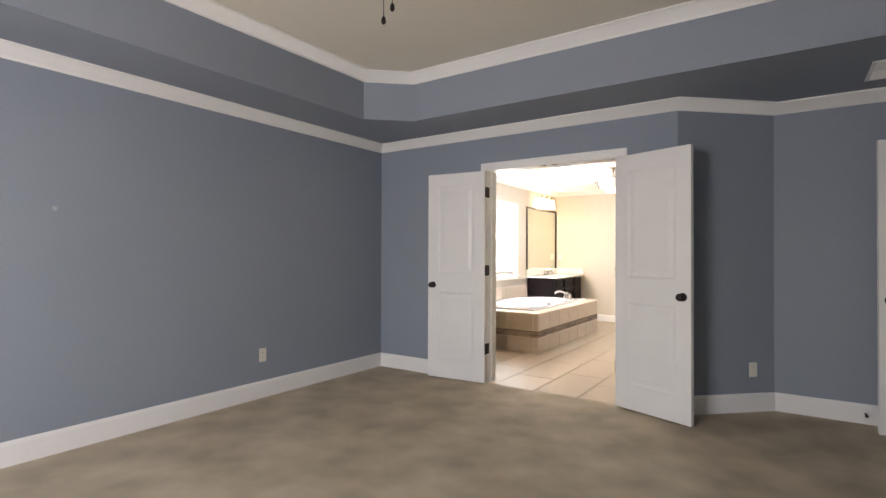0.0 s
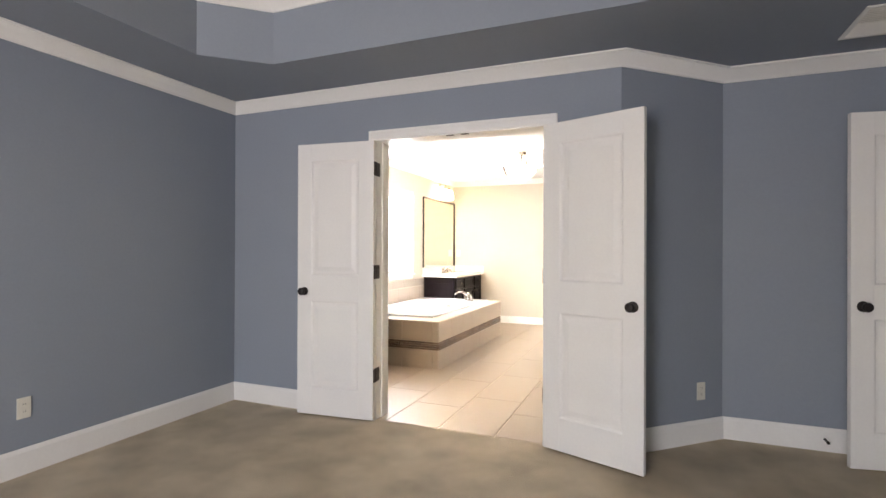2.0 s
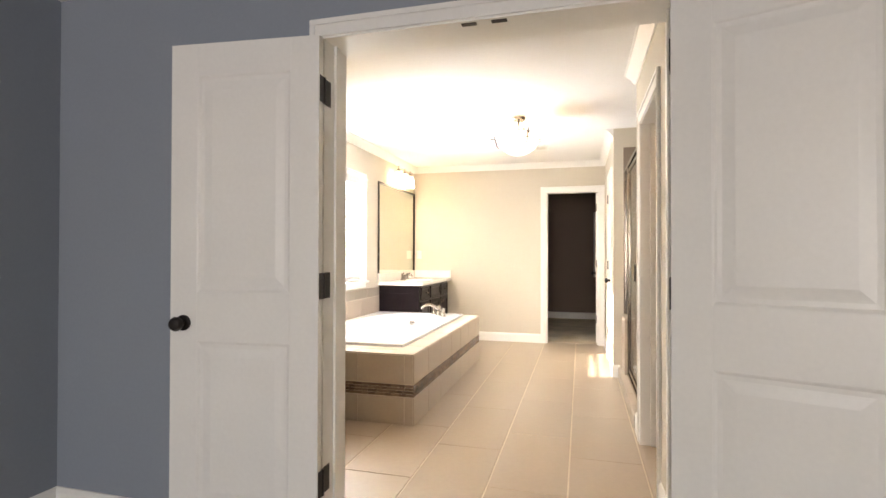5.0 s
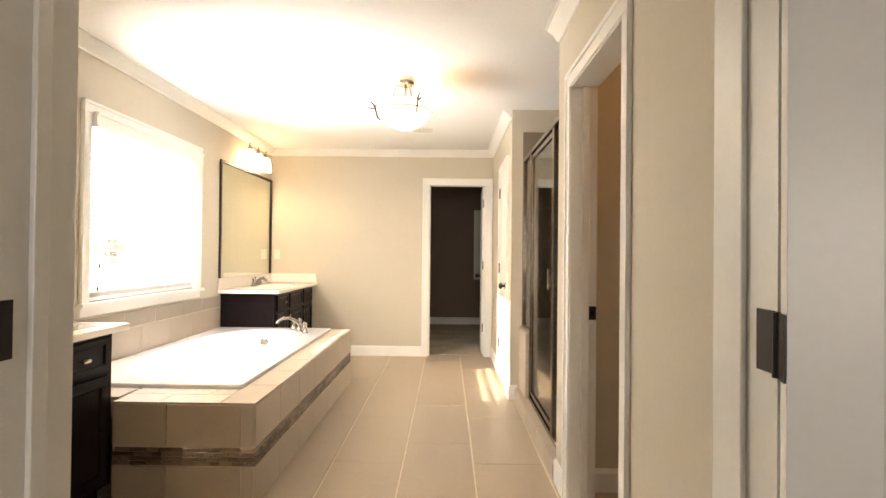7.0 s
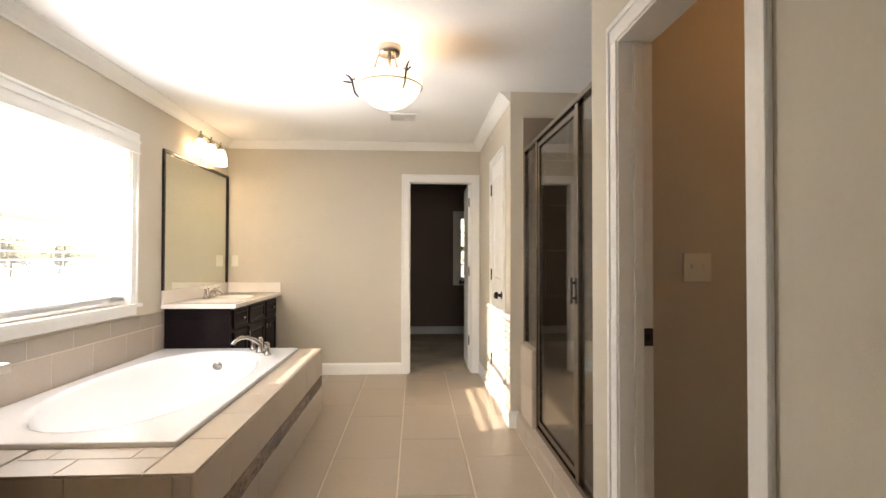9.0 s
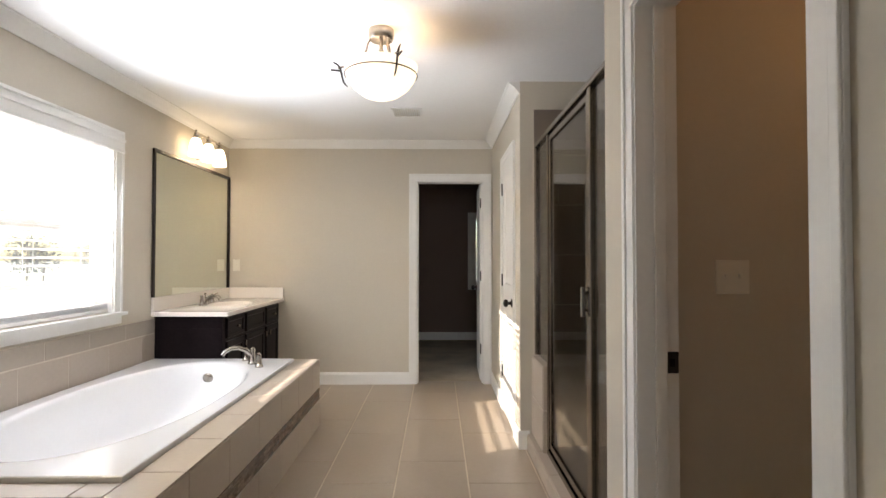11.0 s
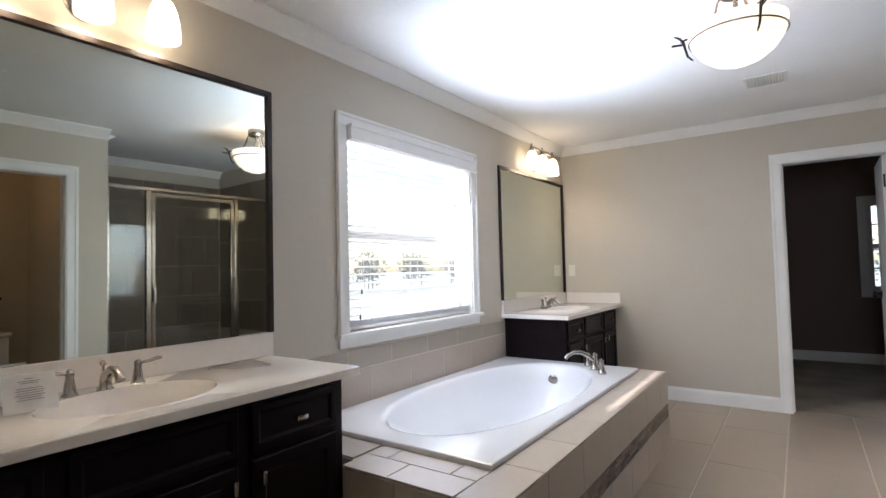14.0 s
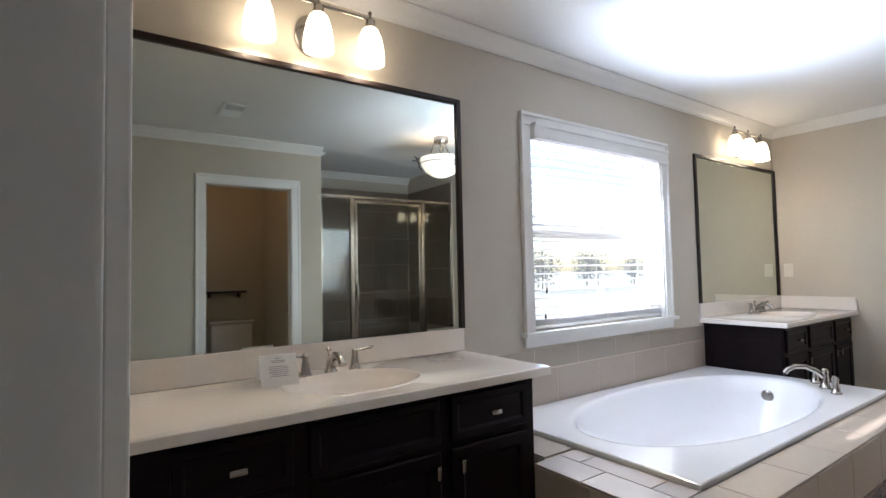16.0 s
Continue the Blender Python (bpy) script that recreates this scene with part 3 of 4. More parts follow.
# ---- vanities ----
def basin_top(x0, x1, y0, y1, z, cx, cy, rx, ry, depth, skirt, lip=0.004, power=2.0):
    """A slab whose top holds an oval bowl: from the rectangle inwards to a rounded rim, then down to the floor of the bowl."""
    bm = bmesh.new()
    angs = [2 * math.pi * i / 72 for i in range(72)]
    for px, py in ((x0, y0), (x1, y0), (x1, y1), (x0, y1)):
        a = math.atan2(py - cy, px - cx) % (2 * math.pi)
        k = min(range(len(angs)), key=lambda i: abs(angs[i] - a))
        angs[k] = a
    angs.sort()

    def edge(a):
        c, s = math.cos(a), math.sin(a)
        f = min(((x1 - cx) / c if c > 1e-9 else (x0 - cx) / c if c < -1e-9 else 1e9), ((y1 - cy) / s if s > 1e-9 else (y0 - cy) / s if s < -1e-9 else 1e9))
        return cx + c * f, cy + s * f

    def oval(a, k):
        ca, sa = math.cos(a), math.sin(a)
        r = 1 / ((abs(ca) / rx) ** power + (abs(sa) / ry) ** power) ** (1 / power)
        return cx + ca * r * k, cy + sa * r * k

    rings = [[bm.verts.new((*edge(a), z - skirt)) for a in angs], [bm.verts.new((*edge(a), z - 0.004)) for a in angs]]
    ins = []
    for a in angs:
        ex, ey = edge(a)
        ins.append(bm.verts.new((min(max(ex, x0 + 0.004), x1 - 0.004), min(max(ey, y0 + 0.004), y1 - 0.004), z)))
    rings.append(ins)
    for k, dz in ((1.07, 0.0), (1.045, lip), (1.015, lip), (0.99, -0.004), (0.965, -0.02), (0.93, -depth * 0.25), (0.87, -depth * 0.52), (0.78, -depth * 0.78), (0.62, -depth * 0.94), (0.35, -depth), (0.06, -depth - 0.004)):
        rings.append([bm.verts.new((*oval(a, k), z + dz)) for a in angs])
    n = len(angs)
    for a, b in zip(rings, rings[1:]):
        for i in range(n):
            bm.faces.new((a[i], a[(i + 1) % n], b[(i + 1) % n], b[i]))
    bm.faces.new(rings[-1])
    return bm


def pull(parent, x, y, z, upright):
    """A small brushed pull on two posts."""
    bm = bmesh.new()
    h = 0.024
    for s in (-1, 1):
        p = (0, 0, s * 0.016) if upright else (0, s * 0.016, 0)
        tube([(x, y + p[1], z + p[2]), (x + 0.022, y + p[1], z + p[2])], 0.004, 8, bm)
    if upright:
        box(bm, x + 0.018, x + 0.030, y - 0.0085, y + 0.0085, z - h, z + h, 0.0055)
    else:
        box(bm, x + 0.018, x + 0.030, y - h, y + h, z - 0.010, z + 0.010, 0.0055)
    part("pull", bm, NICKEL, parent, "small brushed nickel pull", True)


def front(parent, name, x, y0, y1, z0, z1):
    """A framed cabinet front with a recessed centre."""
    f = 0.05 if name == "cabinet_door" else 0.028
    bm = bmesh.new()
    rings = []
    for inset, out in ((0, 0), (0, 0.016), (0.003, 0.019), (f - 0.004, 0.019), (f, 0.016), (f + 0.006, 0.010), (f + 0.012, 0.010)):
        rings.append([bm.verts.new((x + out, a, b)) for a, b in ((y0 + inset, z0 + inset), (y1 - inset, z0 + inset), (y1 - inset, z1 - inset), (y0 + inset, z1 - inset))])
    for a, b in zip(rings, rings[1:]):
        for k in range(4):
            bm.faces.new((a[k], a[(k + 1) % 4], b[(k + 1) % 4], b[k]))
    bm.faces.new(rings[0])
    bm.faces.new(rings[-1])
    return part(name, bm, ESPRESSO, parent)


def vanity(y0, y1, columns, label):
    """columns: (y from, y to, has drawer pull, door pull at which edge)."""
    ob = thing("vanity_cabinet", pose(0, 0, 0), label, "vanity", "bathroom vanities")
    bm = boxes((LX + 0.002, 0.466, y0, y1, 0.10, 0.735), bevel=0.002)
    box(bm, 0.449, 0.466, y0, y1, 0.735, 0.828)
    box(bm, LX + 0.002, 0.449, y0, y0 + 0.018, 0.735, 0.828)
    box(bm, LX + 0.002, 0.449, y1 - 0.018, y1, 0.735, 0.828)
    box(bm, LX + 0.002, 0.404, y0 + 0.002, y1 - 0.002, 0.0, 0.10)
    part("body", bm, ESPRESSO, ob)
    part("toe_kick", boxes((0.404, 0.410, y0 + 0.004, y1 - 0.004, 0.0, 0.099)), ESPRESSO, ob)
    for a, b, knob, side in columns:
        d = front(ob, "drawer_front", 0.466, a, b, 0.655, 0.805)
        if knob:
            pull(d, 0.485, (a + b) / 2, 0.73, False)
        d = front(ob, "cabinet_door", 0.466, a, b, 0.13, 0.630)
        pull(d, 0.485, b - 0.026 if side > 0 else a + 0.026, 0.575, True)
    return ob


vanity(NY + 0.003, 1.62, ((0.36, 0.665, 1, 1), (0.715, 1.165, 0, 1), (1.215, 1.575, 1, -1)), "espresso-stained vanity cabinet beside the tub")
vanity(3.89, FY - 0.003, ((3.945, 4.275, 1, 1), (4.325, 4.765, 0, 1), (4.815, 5.155, 1, -1)), "espresso-stained vanity cabinet in the far corner")


def countertop(y0, y1, sy, ends):
    ob = thing("countertop", pose(0, 0, 0), "cream cultured-marble top with an oval sink", "countertop", "vanity counters")
    part("slab", basin_top(LX + 0.002, 0.524, y0, y1, 0.862, 0.265, sy, 0.175, 0.245, 0.115, 0.032), MARBLE, ob, smooth=True)
    part("backsplash", boxes((LX + 0.002, LX + 0.022, y0, y1, 0.863, 0.968), bevel=0.003), MARBLE, ob)
    if ends:
        part("side_splash", boxes((LX + 0.023, 0.519, y1 - 0.02, y1, 0.863, 0.968), bevel=0.003), MARBLE, ob)
    part("drain", lathe([(0.026, 0.742), (0.026, 0.7485), (0.018, 0.750), (0.004, 0.7505)], 20, at=(0.265, sy, 0)), CHROME, ob, smooth=True)
    return ob


countertop(NY + 0.002, 1.665, 0.955, False)
countertop(3.845, FY - 0.002, 4.53, True)


def lever(bm, at, d, z):
    """A bell-shaped handle base with a lever towards d."""
    x, y = at
    lathe([(0.024, z), (0.024, z + 0.006), (0.018, z + 0.012), (0.015, z + 0.035), (0.011, z + 0.058), (0.013, z + 0.066), (0.011, z + 0.078), (0.004, z + 0.084)], 16, bm, (x, y, 0))
    tube([(x, y, z + 0.071), (x + d[0] * 0.03, y + d[1] * 0.03, z + 0.075), (x + d[0] * 0.062, y + d[1] * 0.062, z + 0.082), (x + d[0] * 0.075, y + d[1] * 0.075, z + 0.083)], [0.005, 0.0055, 0.0075, 0.004], 10, bm)
    return bm


def faucet(sy):
    ob = thing("sink_faucet", pose(0.062, sy, 0.8625), "brushed nickel widespread sink faucet on the vanity top", "faucet", "sink faucets")
    for s in (-1, 1):
        part("handle", lever(bmesh.new(), (0, s * 0.10), (0.25, s * 0.97), 0), NICKEL, ob, smooth=True)
    bm = lathe([(0.025, 0), (0.025, 0.006), (0.019, 0.013), (0.017, 0.03), (0.016, 0.042), (0.012, 0.056), (0.006, 0.060)], 18)
    tube([(0, 0, 0.030), (0.016, 0, 0.052), (0.042, 0, 0.068), (0.072, 0, 0.070), (0.098, 0, 0.058), (0.110, 0, 0.042)], [0.017, 0.017, 0.015, 0.014, 0.0135, 0.0145], 14, bm)
    part("spout", bm, NICKEL, ob, smooth=True)
    part("lift_knob", lathe([(0.004, 0.05), (0.004, 0.076), (0.010, 0.080), (0.012, 0.088), (0.004, 0.096)], 12, at=(-0.016, 0, 0)), NICKEL, ob, smooth=True)
    return ob


faucet(0.955)
faucet(4.53)

card = thing("tent_card", pose(0.105, 0.738, 0.8635, 0, 0, -8), "small folded white notice card with grey print", "card")
for s in (1, -1):
    bm = bmesh.new()
    vs = [bm.verts.new(p) for p in ((s * 0.072, -0.062, 0), (s * 0.072, 0.062, 0), (s * 0.001, 0.062, 0.096), (s * 0.001, -0.062, 0.096))]
    f = bm.faces.new(vs)
    bmesh.ops.solidify(bm, geom=[f], thickness=0.0008)
    part("leaf", bm, PAPER, card)
for i, (w, k) in enumerate(((0.018, 0.86), (0.052, 0.79), (0.040, 0.74), (0.060, 0.60), (0.066, 0.54), (0.058, 0.48), (0.066, 0.42), (0.050, 0.36), (0.062, 0.30))):
    bm = bmesh.new()
    x0, z0 = 0.0745 - 0.071 * k, 0.096 * k
    vs = [bm.verts.new((x0 + 0.0008 - 0.071 * d, y, z0 + 0.096 * d)) for y, d in ((-w / 2, 0), (w / 2, 0), (w / 2, 0.018), (-w / 2, 0.018))]
    bm.faces.new(vs)
    part("print_line", bm, INK, card)


# ---- mirrors ----
def wall_mirror(y0, y1, z0, z1, label, turn=0.0, group="vanity mirrors"):
    """turn: degrees by which the glass stands off the wall towards its far end."""
    ob = thing("wall_mirror", pose(LX + 0.001, y0, 0, 0, 0, -turn) @ pose(0, -y0, 0), label, "mirror", group)
    part("glass", boxes((0.0, 0.006, y0 + 0.004, y1 - 0.004, z0, z1 - 0.004)), MIRROR, ob, "silvered mirror glass")
    f = 0.026
    for row in ((0.0, 0.018, y0, y0 + f, z0, z1), (0.0, 0.018, y1 - f, y1, z0, z1), (0.0, 0.0182, y0 + f, y1 - f, z1 - f, z1)):
        part("frame_bar", boxes(row, bevel=0.004), BLACKWOOD, ob, "dark stained frame")


wall_mirror(0.235, 1.656, 0.969, 2.062, "large dark-framed mirror over the vanity by the door", 1.0)
wall_mirror(3.845, FY - 0.004, 0.969, 2.072, "large dark-framed mirror over the far corner vanity")


# ---- vanity lights ----
def vanity_light(y, label):
    ob = thing("vanity_light", pose(LX, y, 2.2), label, "wall lamp", "vanity lights")
    bm = lathe([(0.062, 0.0), (0.062, 0.008), (0.050, 0.018), (0.014, 0.022)], 28, axis='X')
    bmesh.ops.scale(bm, vec=(1, 1, 1.35), verts=bm.verts)
    part("back_plate", bm, NICKEL, ob, "oval brushed nickel plate", True)
    part("arm", tube([(0.015, 0, 0.0), (0.06, 0, 0.02), (0.095, 0, 0.06), (0.10, 0, 0.085)], 0.008), NICKEL, ob, smooth=True)
    part("bar", tube([(0.10, -0.245, 0.09), (0.10, 0.245, 0.09)], 0.0075), NICKEL, ob, smooth=True)
    for s in (-0.225, 0.0, 0.225):
        part("finial", lathe([(0.006, 0.085), (0.010, 0.095), (0.005, 0.105), (0.009, 0.118), (0.003, 0.126)], 12, at=(0.10, s, 0)), NICKEL, ob, smooth=True)
        part("socket", lathe([(0.012, 0.088), (0.020, 0.078), (0.021, 0.055), (0.026, 0.048)], 16, at=(0.10, s, 0)), NICKEL, ob, smooth=True)
        part("shade", lathe([(0.024, 0.052), (0.034, 0.042), (0.046, 0.012), (0.054, -0.030), (0.058, -0.075), (0.057, -0.098), (0.052, -0.098), (0.050, -0.06), (0.03, -0.02)], 24, at=(0.10, s, 0)), SHADE, ob,
             "lit frosted glass shade", True)
        part("bulb", lathe([(0.012, -0.026), (0.024, -0.040), (0.028, -0.060), (0.022, -0.078), (0.004, -0.086)], 14, at=(0.10, s, 0)), VANITY_BULB, ob, "lit bulb inside the shade", True)
    return ob


vanity_light(0.92, "brushed nickel three-shade vanity light, lit, near the door")
vanity_light(4.53, "brushed nickel three-shade vanity light, lit, over the far vanity")

# ---- ceiling lamp ----
lamp = thing("ceiling_lamp", pose(1.768, 2.722, H), "brushed nickel semi-flush lamp with lit alabaster bowl", "ceiling lamp")
part("canopy", lathe([(0.066, 0.0), (0.068, -0.012), (0.066, -0.042), (0.058, -0.054), (0.016, -0.058)], 28), NICKEL, lamp, smooth=True)
part("stem", lathe([(0.010, -0.03), (0.010, -0.10), (0.014, -0.105), (0.014, -0.16), (0.008, -0.165), (0.008, -0.20)], 14), NICKEL, lamp, smooth=True)
prof = [(0.004, -0.362), (0.05, -0.358), (0.10, -0.338), (0.145, -0.302), (0.175, -0.258), (0.188, -0.212), (0.190, -0.190), (0.184, -0.190), (0.170, -0.25), (0.13, -0.30), (0.06, -0.335), (0.004, -0.34)]
part("bowl", lathe(prof, 40), BOWL, lamp, "lit alabaster glass bowl", True)
for k in range(3):
    a = radians(120 * k)
    part("bulb", lathe([(0.010, -0.165), (0.022, -0.185), (0.026, -0.205), (0.018, -0.225), (0.004, -0.232)], 12, at=(0.075 * math.cos(a), 0.075 * math.sin(a), 0)), BULB, lamp, "lit frosted bulb", True)
ring = [(0.187 * math.cos(2 * math.pi * i / 48), 0.187 * math.sin(2 * math.pi * i / 48), -0.238) for i in range(49)]
part("band", tube(ring, 0.004, 8), NICKEL, lamp, smooth=True)
for k in range(3):
    a = radians(-62 + 120 * k)
    c, s = math.cos(a), math.sin(a)
    pts = [(0.056, -0.045), (0.070, -0.070), (0.078, -0.105), (0.094, -0.140), (0.125, -0.170), (0.165, -0.187), (0.215, -0.192), (0.224, -0.20)]
    part("arm", tube([(r * c, r * s, z) for r, z in pts], 0.0052, 8), SHOWER_METAL, lamp, smooth=True)
    pts = [(0.250, -0.165), (0.228, -0.178), (0.212, -0.20), (0.205, -0.235), (0.196, -0.27), (0.175, -0.295)]
    part("scroll", tube([(r * c, r * s, z) for r, z in pts], [0.003, 0.0055, 0.006, 0.0055, 0.005, 0.003], 8), BRONZE, lamp, "dark twig-like clip", True)
    part("cross_piece", tube([(0.262 * c, 0.262 * s, -0.205), (0.21 * c, 0.21 * s, -0.212)], 0.005, 8), BRONZE, lamp, "dark twig-like clip", True)


# ---- vents, outlets, switches ----
def register(name, m, w, d, n, label, back=BRONZE, group=""):
    ob = thing(name, m, label, "vent", group)
    t = 0.022
    part("frame", boxes((-w / 2, -w / 2 + t, -d / 2, d / 2, -0.008, 0), (w / 2 - t, w / 2, -d / 2, d / 2, -0.008, 0), (-w / 2 + t, w / 2 - t, -d / 2, -d / 2 + t, -0.008, 0), (-w / 2 + t, w / 2 - t, d / 2 - t, d / 2, -0.008, 0), bevel=0.002), WHITE, ob)
    part("backing", boxes((-w / 2 + t, w / 2 - t, -d / 2 + t, d / 2 - t, -0.0015, -0.0005)), back, ob)
    for i in range(n):
        x = -w / 2 + t + (i + 0.5) * (w - 2 * t) / n
        b = boxes((-0.0012, 0.0012, -d / 2 + t, d / 2 - t, -0.004, 0.004))
        s = part("slat", b, WHITE, ob)
        s.matrix_basis = pose(x, 0, -0.0055, 0, 35 if x < 0 else -35, 0)
    return ob


register("ceiling_vent", pose(1.87, 0.99, H - 0.0005), 0.32, 0.17, 14, "white louvred ceiling air register over the vanity")
register("exhaust_fan_grille", pose(1.81, 4.19, H - 0.0005), 0.25, 0.25, 12, "white square exhaust fan grille in the ceiling", PLASTIC)
register("soffit_vent", pose(4.36, 0.03, H - 0.0005, 0, 0, 90), 0.42, 0.38, 16, "dusty white louvred air register in the soffit", PLASTIC)


def plate(name, m, label, category, kind, w=0.07, h=0.115):
    """Local: x across, y out of the wall, z up."""
    ob = thing(name, m, label, category)
    part("cover", boxes((-w / 2, w / 2, 0.0, 0.006, -h / 2, h / 2), bevel=0.003), PLASTIC, ob)
    if kind == "outlet":
        for z in (-0.02, 0.02):
            f = part("socket", boxes((-0.017, 0.017, 0.006, 0.0075, z - 0.014, z + 0.014), bevel=0.002), PLASTIC, ob)
            for x in (-0.006, 0.006):
                part("slot", boxes((x - 0.001, x + 0.001, 0.0075, 0.0079, z - 0.004, z + 0.006)), BRONZE, f)
    else:
        for x in ([-0.023, 0.023] if w > 0.1 else [0]):
            part("toggle", boxes((x - 0.005, x + 0.005, 0.006, 0.016, -0.004, 0.012), bevel=0.002), PLASTIC, ob)


bev = math.degrees(math.atan2(BEV1[1] - BEV0[1], BEV1[0] - BEV0[0]))
plate("wall_outlet", pose(0.0, -1.53, 0.365, 0, 0, -90), "ivory wall outlet low on the blue wall", "outlet", "outlet")
plate("wall_outlet", pose(3.50, 0.443, 0.33, 0, 0, 180 + bev), "ivory wall outlet low on the angled wall", "outlet", "outlet")
plate("light_switch", pose(0.045, FY, 1.19, 0, 0, 180), "ivory switch plate beside the far mirror", "switch", "switch")
plate("light_switch", pose(3.06, 1.82, 1.19, 0, 0, 180), "ivory double switch plate in the water closet", "switch", "switch", 0.115)
tagged(part("wall_anchor", lathe([(0.016, 0), (0.014, 0.004), (0.004, 0.006)], 14, at=(0.0, -3.03, 1.51), axis='X'), SPOT, None), "small white wall plug cover on blue wall", "wall plug")

stop = thing("door_stop", pose(4.2, 0.561, 0.075), "small dark spring door stop on the baseboard", "door stop")
part("spring", tube([(0, 0, 0), (0, -0.06, 0.0)], [0.008, 0.006], 10), BRONZE, stop)
part("tip", lathe([(0.009, -0.058), (0.010, -0.066), (0.006, -0.074)], 12, axis='Y'), BRONZE, stop, "dark rubber tip", True)

# ---- bathtub ----
tub = thing("bathtub", pose(0, 0, 0), "white drop-in oval soaking tub in a tiled deck", "bathtub")
part("shell", basin_top(LX + 0.012, 1.0, 1.845, 3.875, 0.518, 0.485, 2.87, 0.425, 0.90, 0.40, 0.022, 0.0, 2.25), ACRYLIC, tub, smooth=True)
part("overflow_plate", lathe([(0.036, 0.0), (0.036, -0.006), (0.028, -0.012), (0.006, -0.014)], 24, at=(0.45, 3.70, 0.415), axis='Y'), NICKEL, tub, "round brushed nickel overflow", True)
part("drain", lathe([(0.035, 0.1115), (0.035, 0.1145), (0.012, 0.116)], 20, at=(0.47, 3.25, 0)), NICKEL, tub, smooth=True)

tf = thing("tub_faucet", pose(0.765, 3.685, 0.5185, 0, 0, -52) @ Matrix.Scale(1.12, 4), "brushed nickel deck-mounted tub faucet with arched spout", "faucet")
for s in (-1, 1):
    part("handle", lever(bmesh.new(), (s * 0.125, 0.0), (s * 0.9, -0.43), 0), NICKEL, tf, smooth=True)
bm = lathe([(0.028, 0), (0.028, 0.007), (0.021, 0.015), (0.018, 0.05), (0.016, 0.075), (0.019, 0.082), (0.014, 0.098), (0.005, 0.103)], 18)
tube([(0, 0, 0.055), (0, -0.04, 0.088), (0, -0.085, 0.108), (0, -0.13, 0.108), (0, -0.165, 0.092), (0, -0.18, 0.072)], [0.015, 0.014, 0.013, 0.012, 0.0125, 0.0135], 14, bm)
part("spout", bm, NICKEL, tf, smooth=True)
part("diverter", lathe([(0.02, 0), (0.02, 0.006), (0.014, 0.012), (0.012, 0.05), (0.015, 0.058), (0.010, 0.072), (0.003, 0.076)], 14, at=(0.05, 0.02, 0)), NICKEL, tf, smooth=True)

deck = thing("tub_surround", pose(0, 0, 0), "beige tiled tub surround with brown mosaic band", "tub surround")
DFX, DNY, DFY, DZ = 1.175, 1.592, 3.95, 0.498
bm = boxes((1.002, DFX - 0.008, DNY + 0.008, DFY, 0, DZ - 0.008), (0.490, 1.002, DNY + 0.008, 1.842, 0, DZ - 0.008), (0.490, 1.002, 3.878, DFY, 0, DZ - 0.008))
box(bm, LX + 0.002, 0.490, 1.668, 1.842, 0.40, DZ - 0.008)
part("core", bm, BGROUT, deck, "pale grout between the tiles")

# ---- shower ----
SX = 2.725
shower = thing("shower_enclosure", pose(0, 0, 0), "framed glass shower enclosure on a tiled curb", "shower")
zs0, zs1 = 0.105, 2.018
part("sill_rail", boxes((SX - 0.02, SX + 0.02, QE + 0.002, 3.10, zs0, zs0 + 0.03), bevel=0.004), SHOWER_METAL, shower)
part("header_rail", boxes((SX - 0.022, SX + 0.022, QE + 0.002, 3.468, zs1 - 0.028, zs1), bevel=0.004), SHOWER_METAL, shower)
for y, w, z in ((QE + 0.014, 0.024, zs0 + 0.03), (2.268, 0.044, zs0 + 0.03), (3.095, 0.036, zs0 + 0.03), (3.456, 0.022, 0.625)):
    part("post", boxes((SX - 0.018, SX + 0.018, y - w / 2, y + w / 2, z, zs1 - 0.028), bevel=0.004), SHOWER_METAL, shower)
for y0, y1, z in ((QE + 0.026, 2.246, zs0 + 0.03), (3.113, 3.445, 0.625)):
    part("fixed_pane", boxes((SX - 0.003, SX + 0.003, y0, y1, z, zs1 - 0.028)), SHOWER_GLASS, shower)
sd = part("door_frame", boxes((SX - 0.012, SX + 0.012, 2.295, 2.327, 0.15, 1.975), (SX - 0.012, SX + 0.012, 3.040, 3.072, 0.15, 1.975), (SX - 0.012, SX + 0.012, 2.327, 3.040, 0.15, 0.182), (SX - 0.012, SX + 0.012, 2.327, 3.040, 1.943, 1.975), bevel=0.003), SHOWER_METAL, shower)
part("door_pane", boxes((SX - 0.003, SX + 0.003, 2.327, 3.040, 0.182, 1.943)), SHOWER_GLASS, sd)
part("handle", boxes((SX - 0.040, SX - 0.024, 2.302, 2.322, 1.00, 1.13), (SX - 0.026, SX - 0.011, 2.306, 2.318, 1.02, 1.035), (SX - 0.026, SX - 0.011, 2.306, 2.318, 1.095, 1.11), bevel=0.003), CHROME, sd, "bright chrome pull handle")
structure("shower_curb", boxes((2.658, 2.79, QE, 3.468, -0.004, 0.094)), BGROUT, "tiled shower curb", "curb")
structure("shower_knee_wall", boxes((2.692, 2.78, 3.122, 3.468, 0.094, 0.606)), BGROUT, "low tiled shower wall", "wall")
structure("floor_shower", boxes((2.79, 3.70, QE + 0.02, 3.468, -0.004, 0.02)), SHOWER_TILE, "brown tiled shower floor", "floor")
structure("trim_crown_shower", sweep([(QX + 0.12, QE + 0.02), (3.70, QE + 0.02), (3.70, 3.468)], crown(H, 0.07)), WHITE, "white crown moulding", "moulding", True)

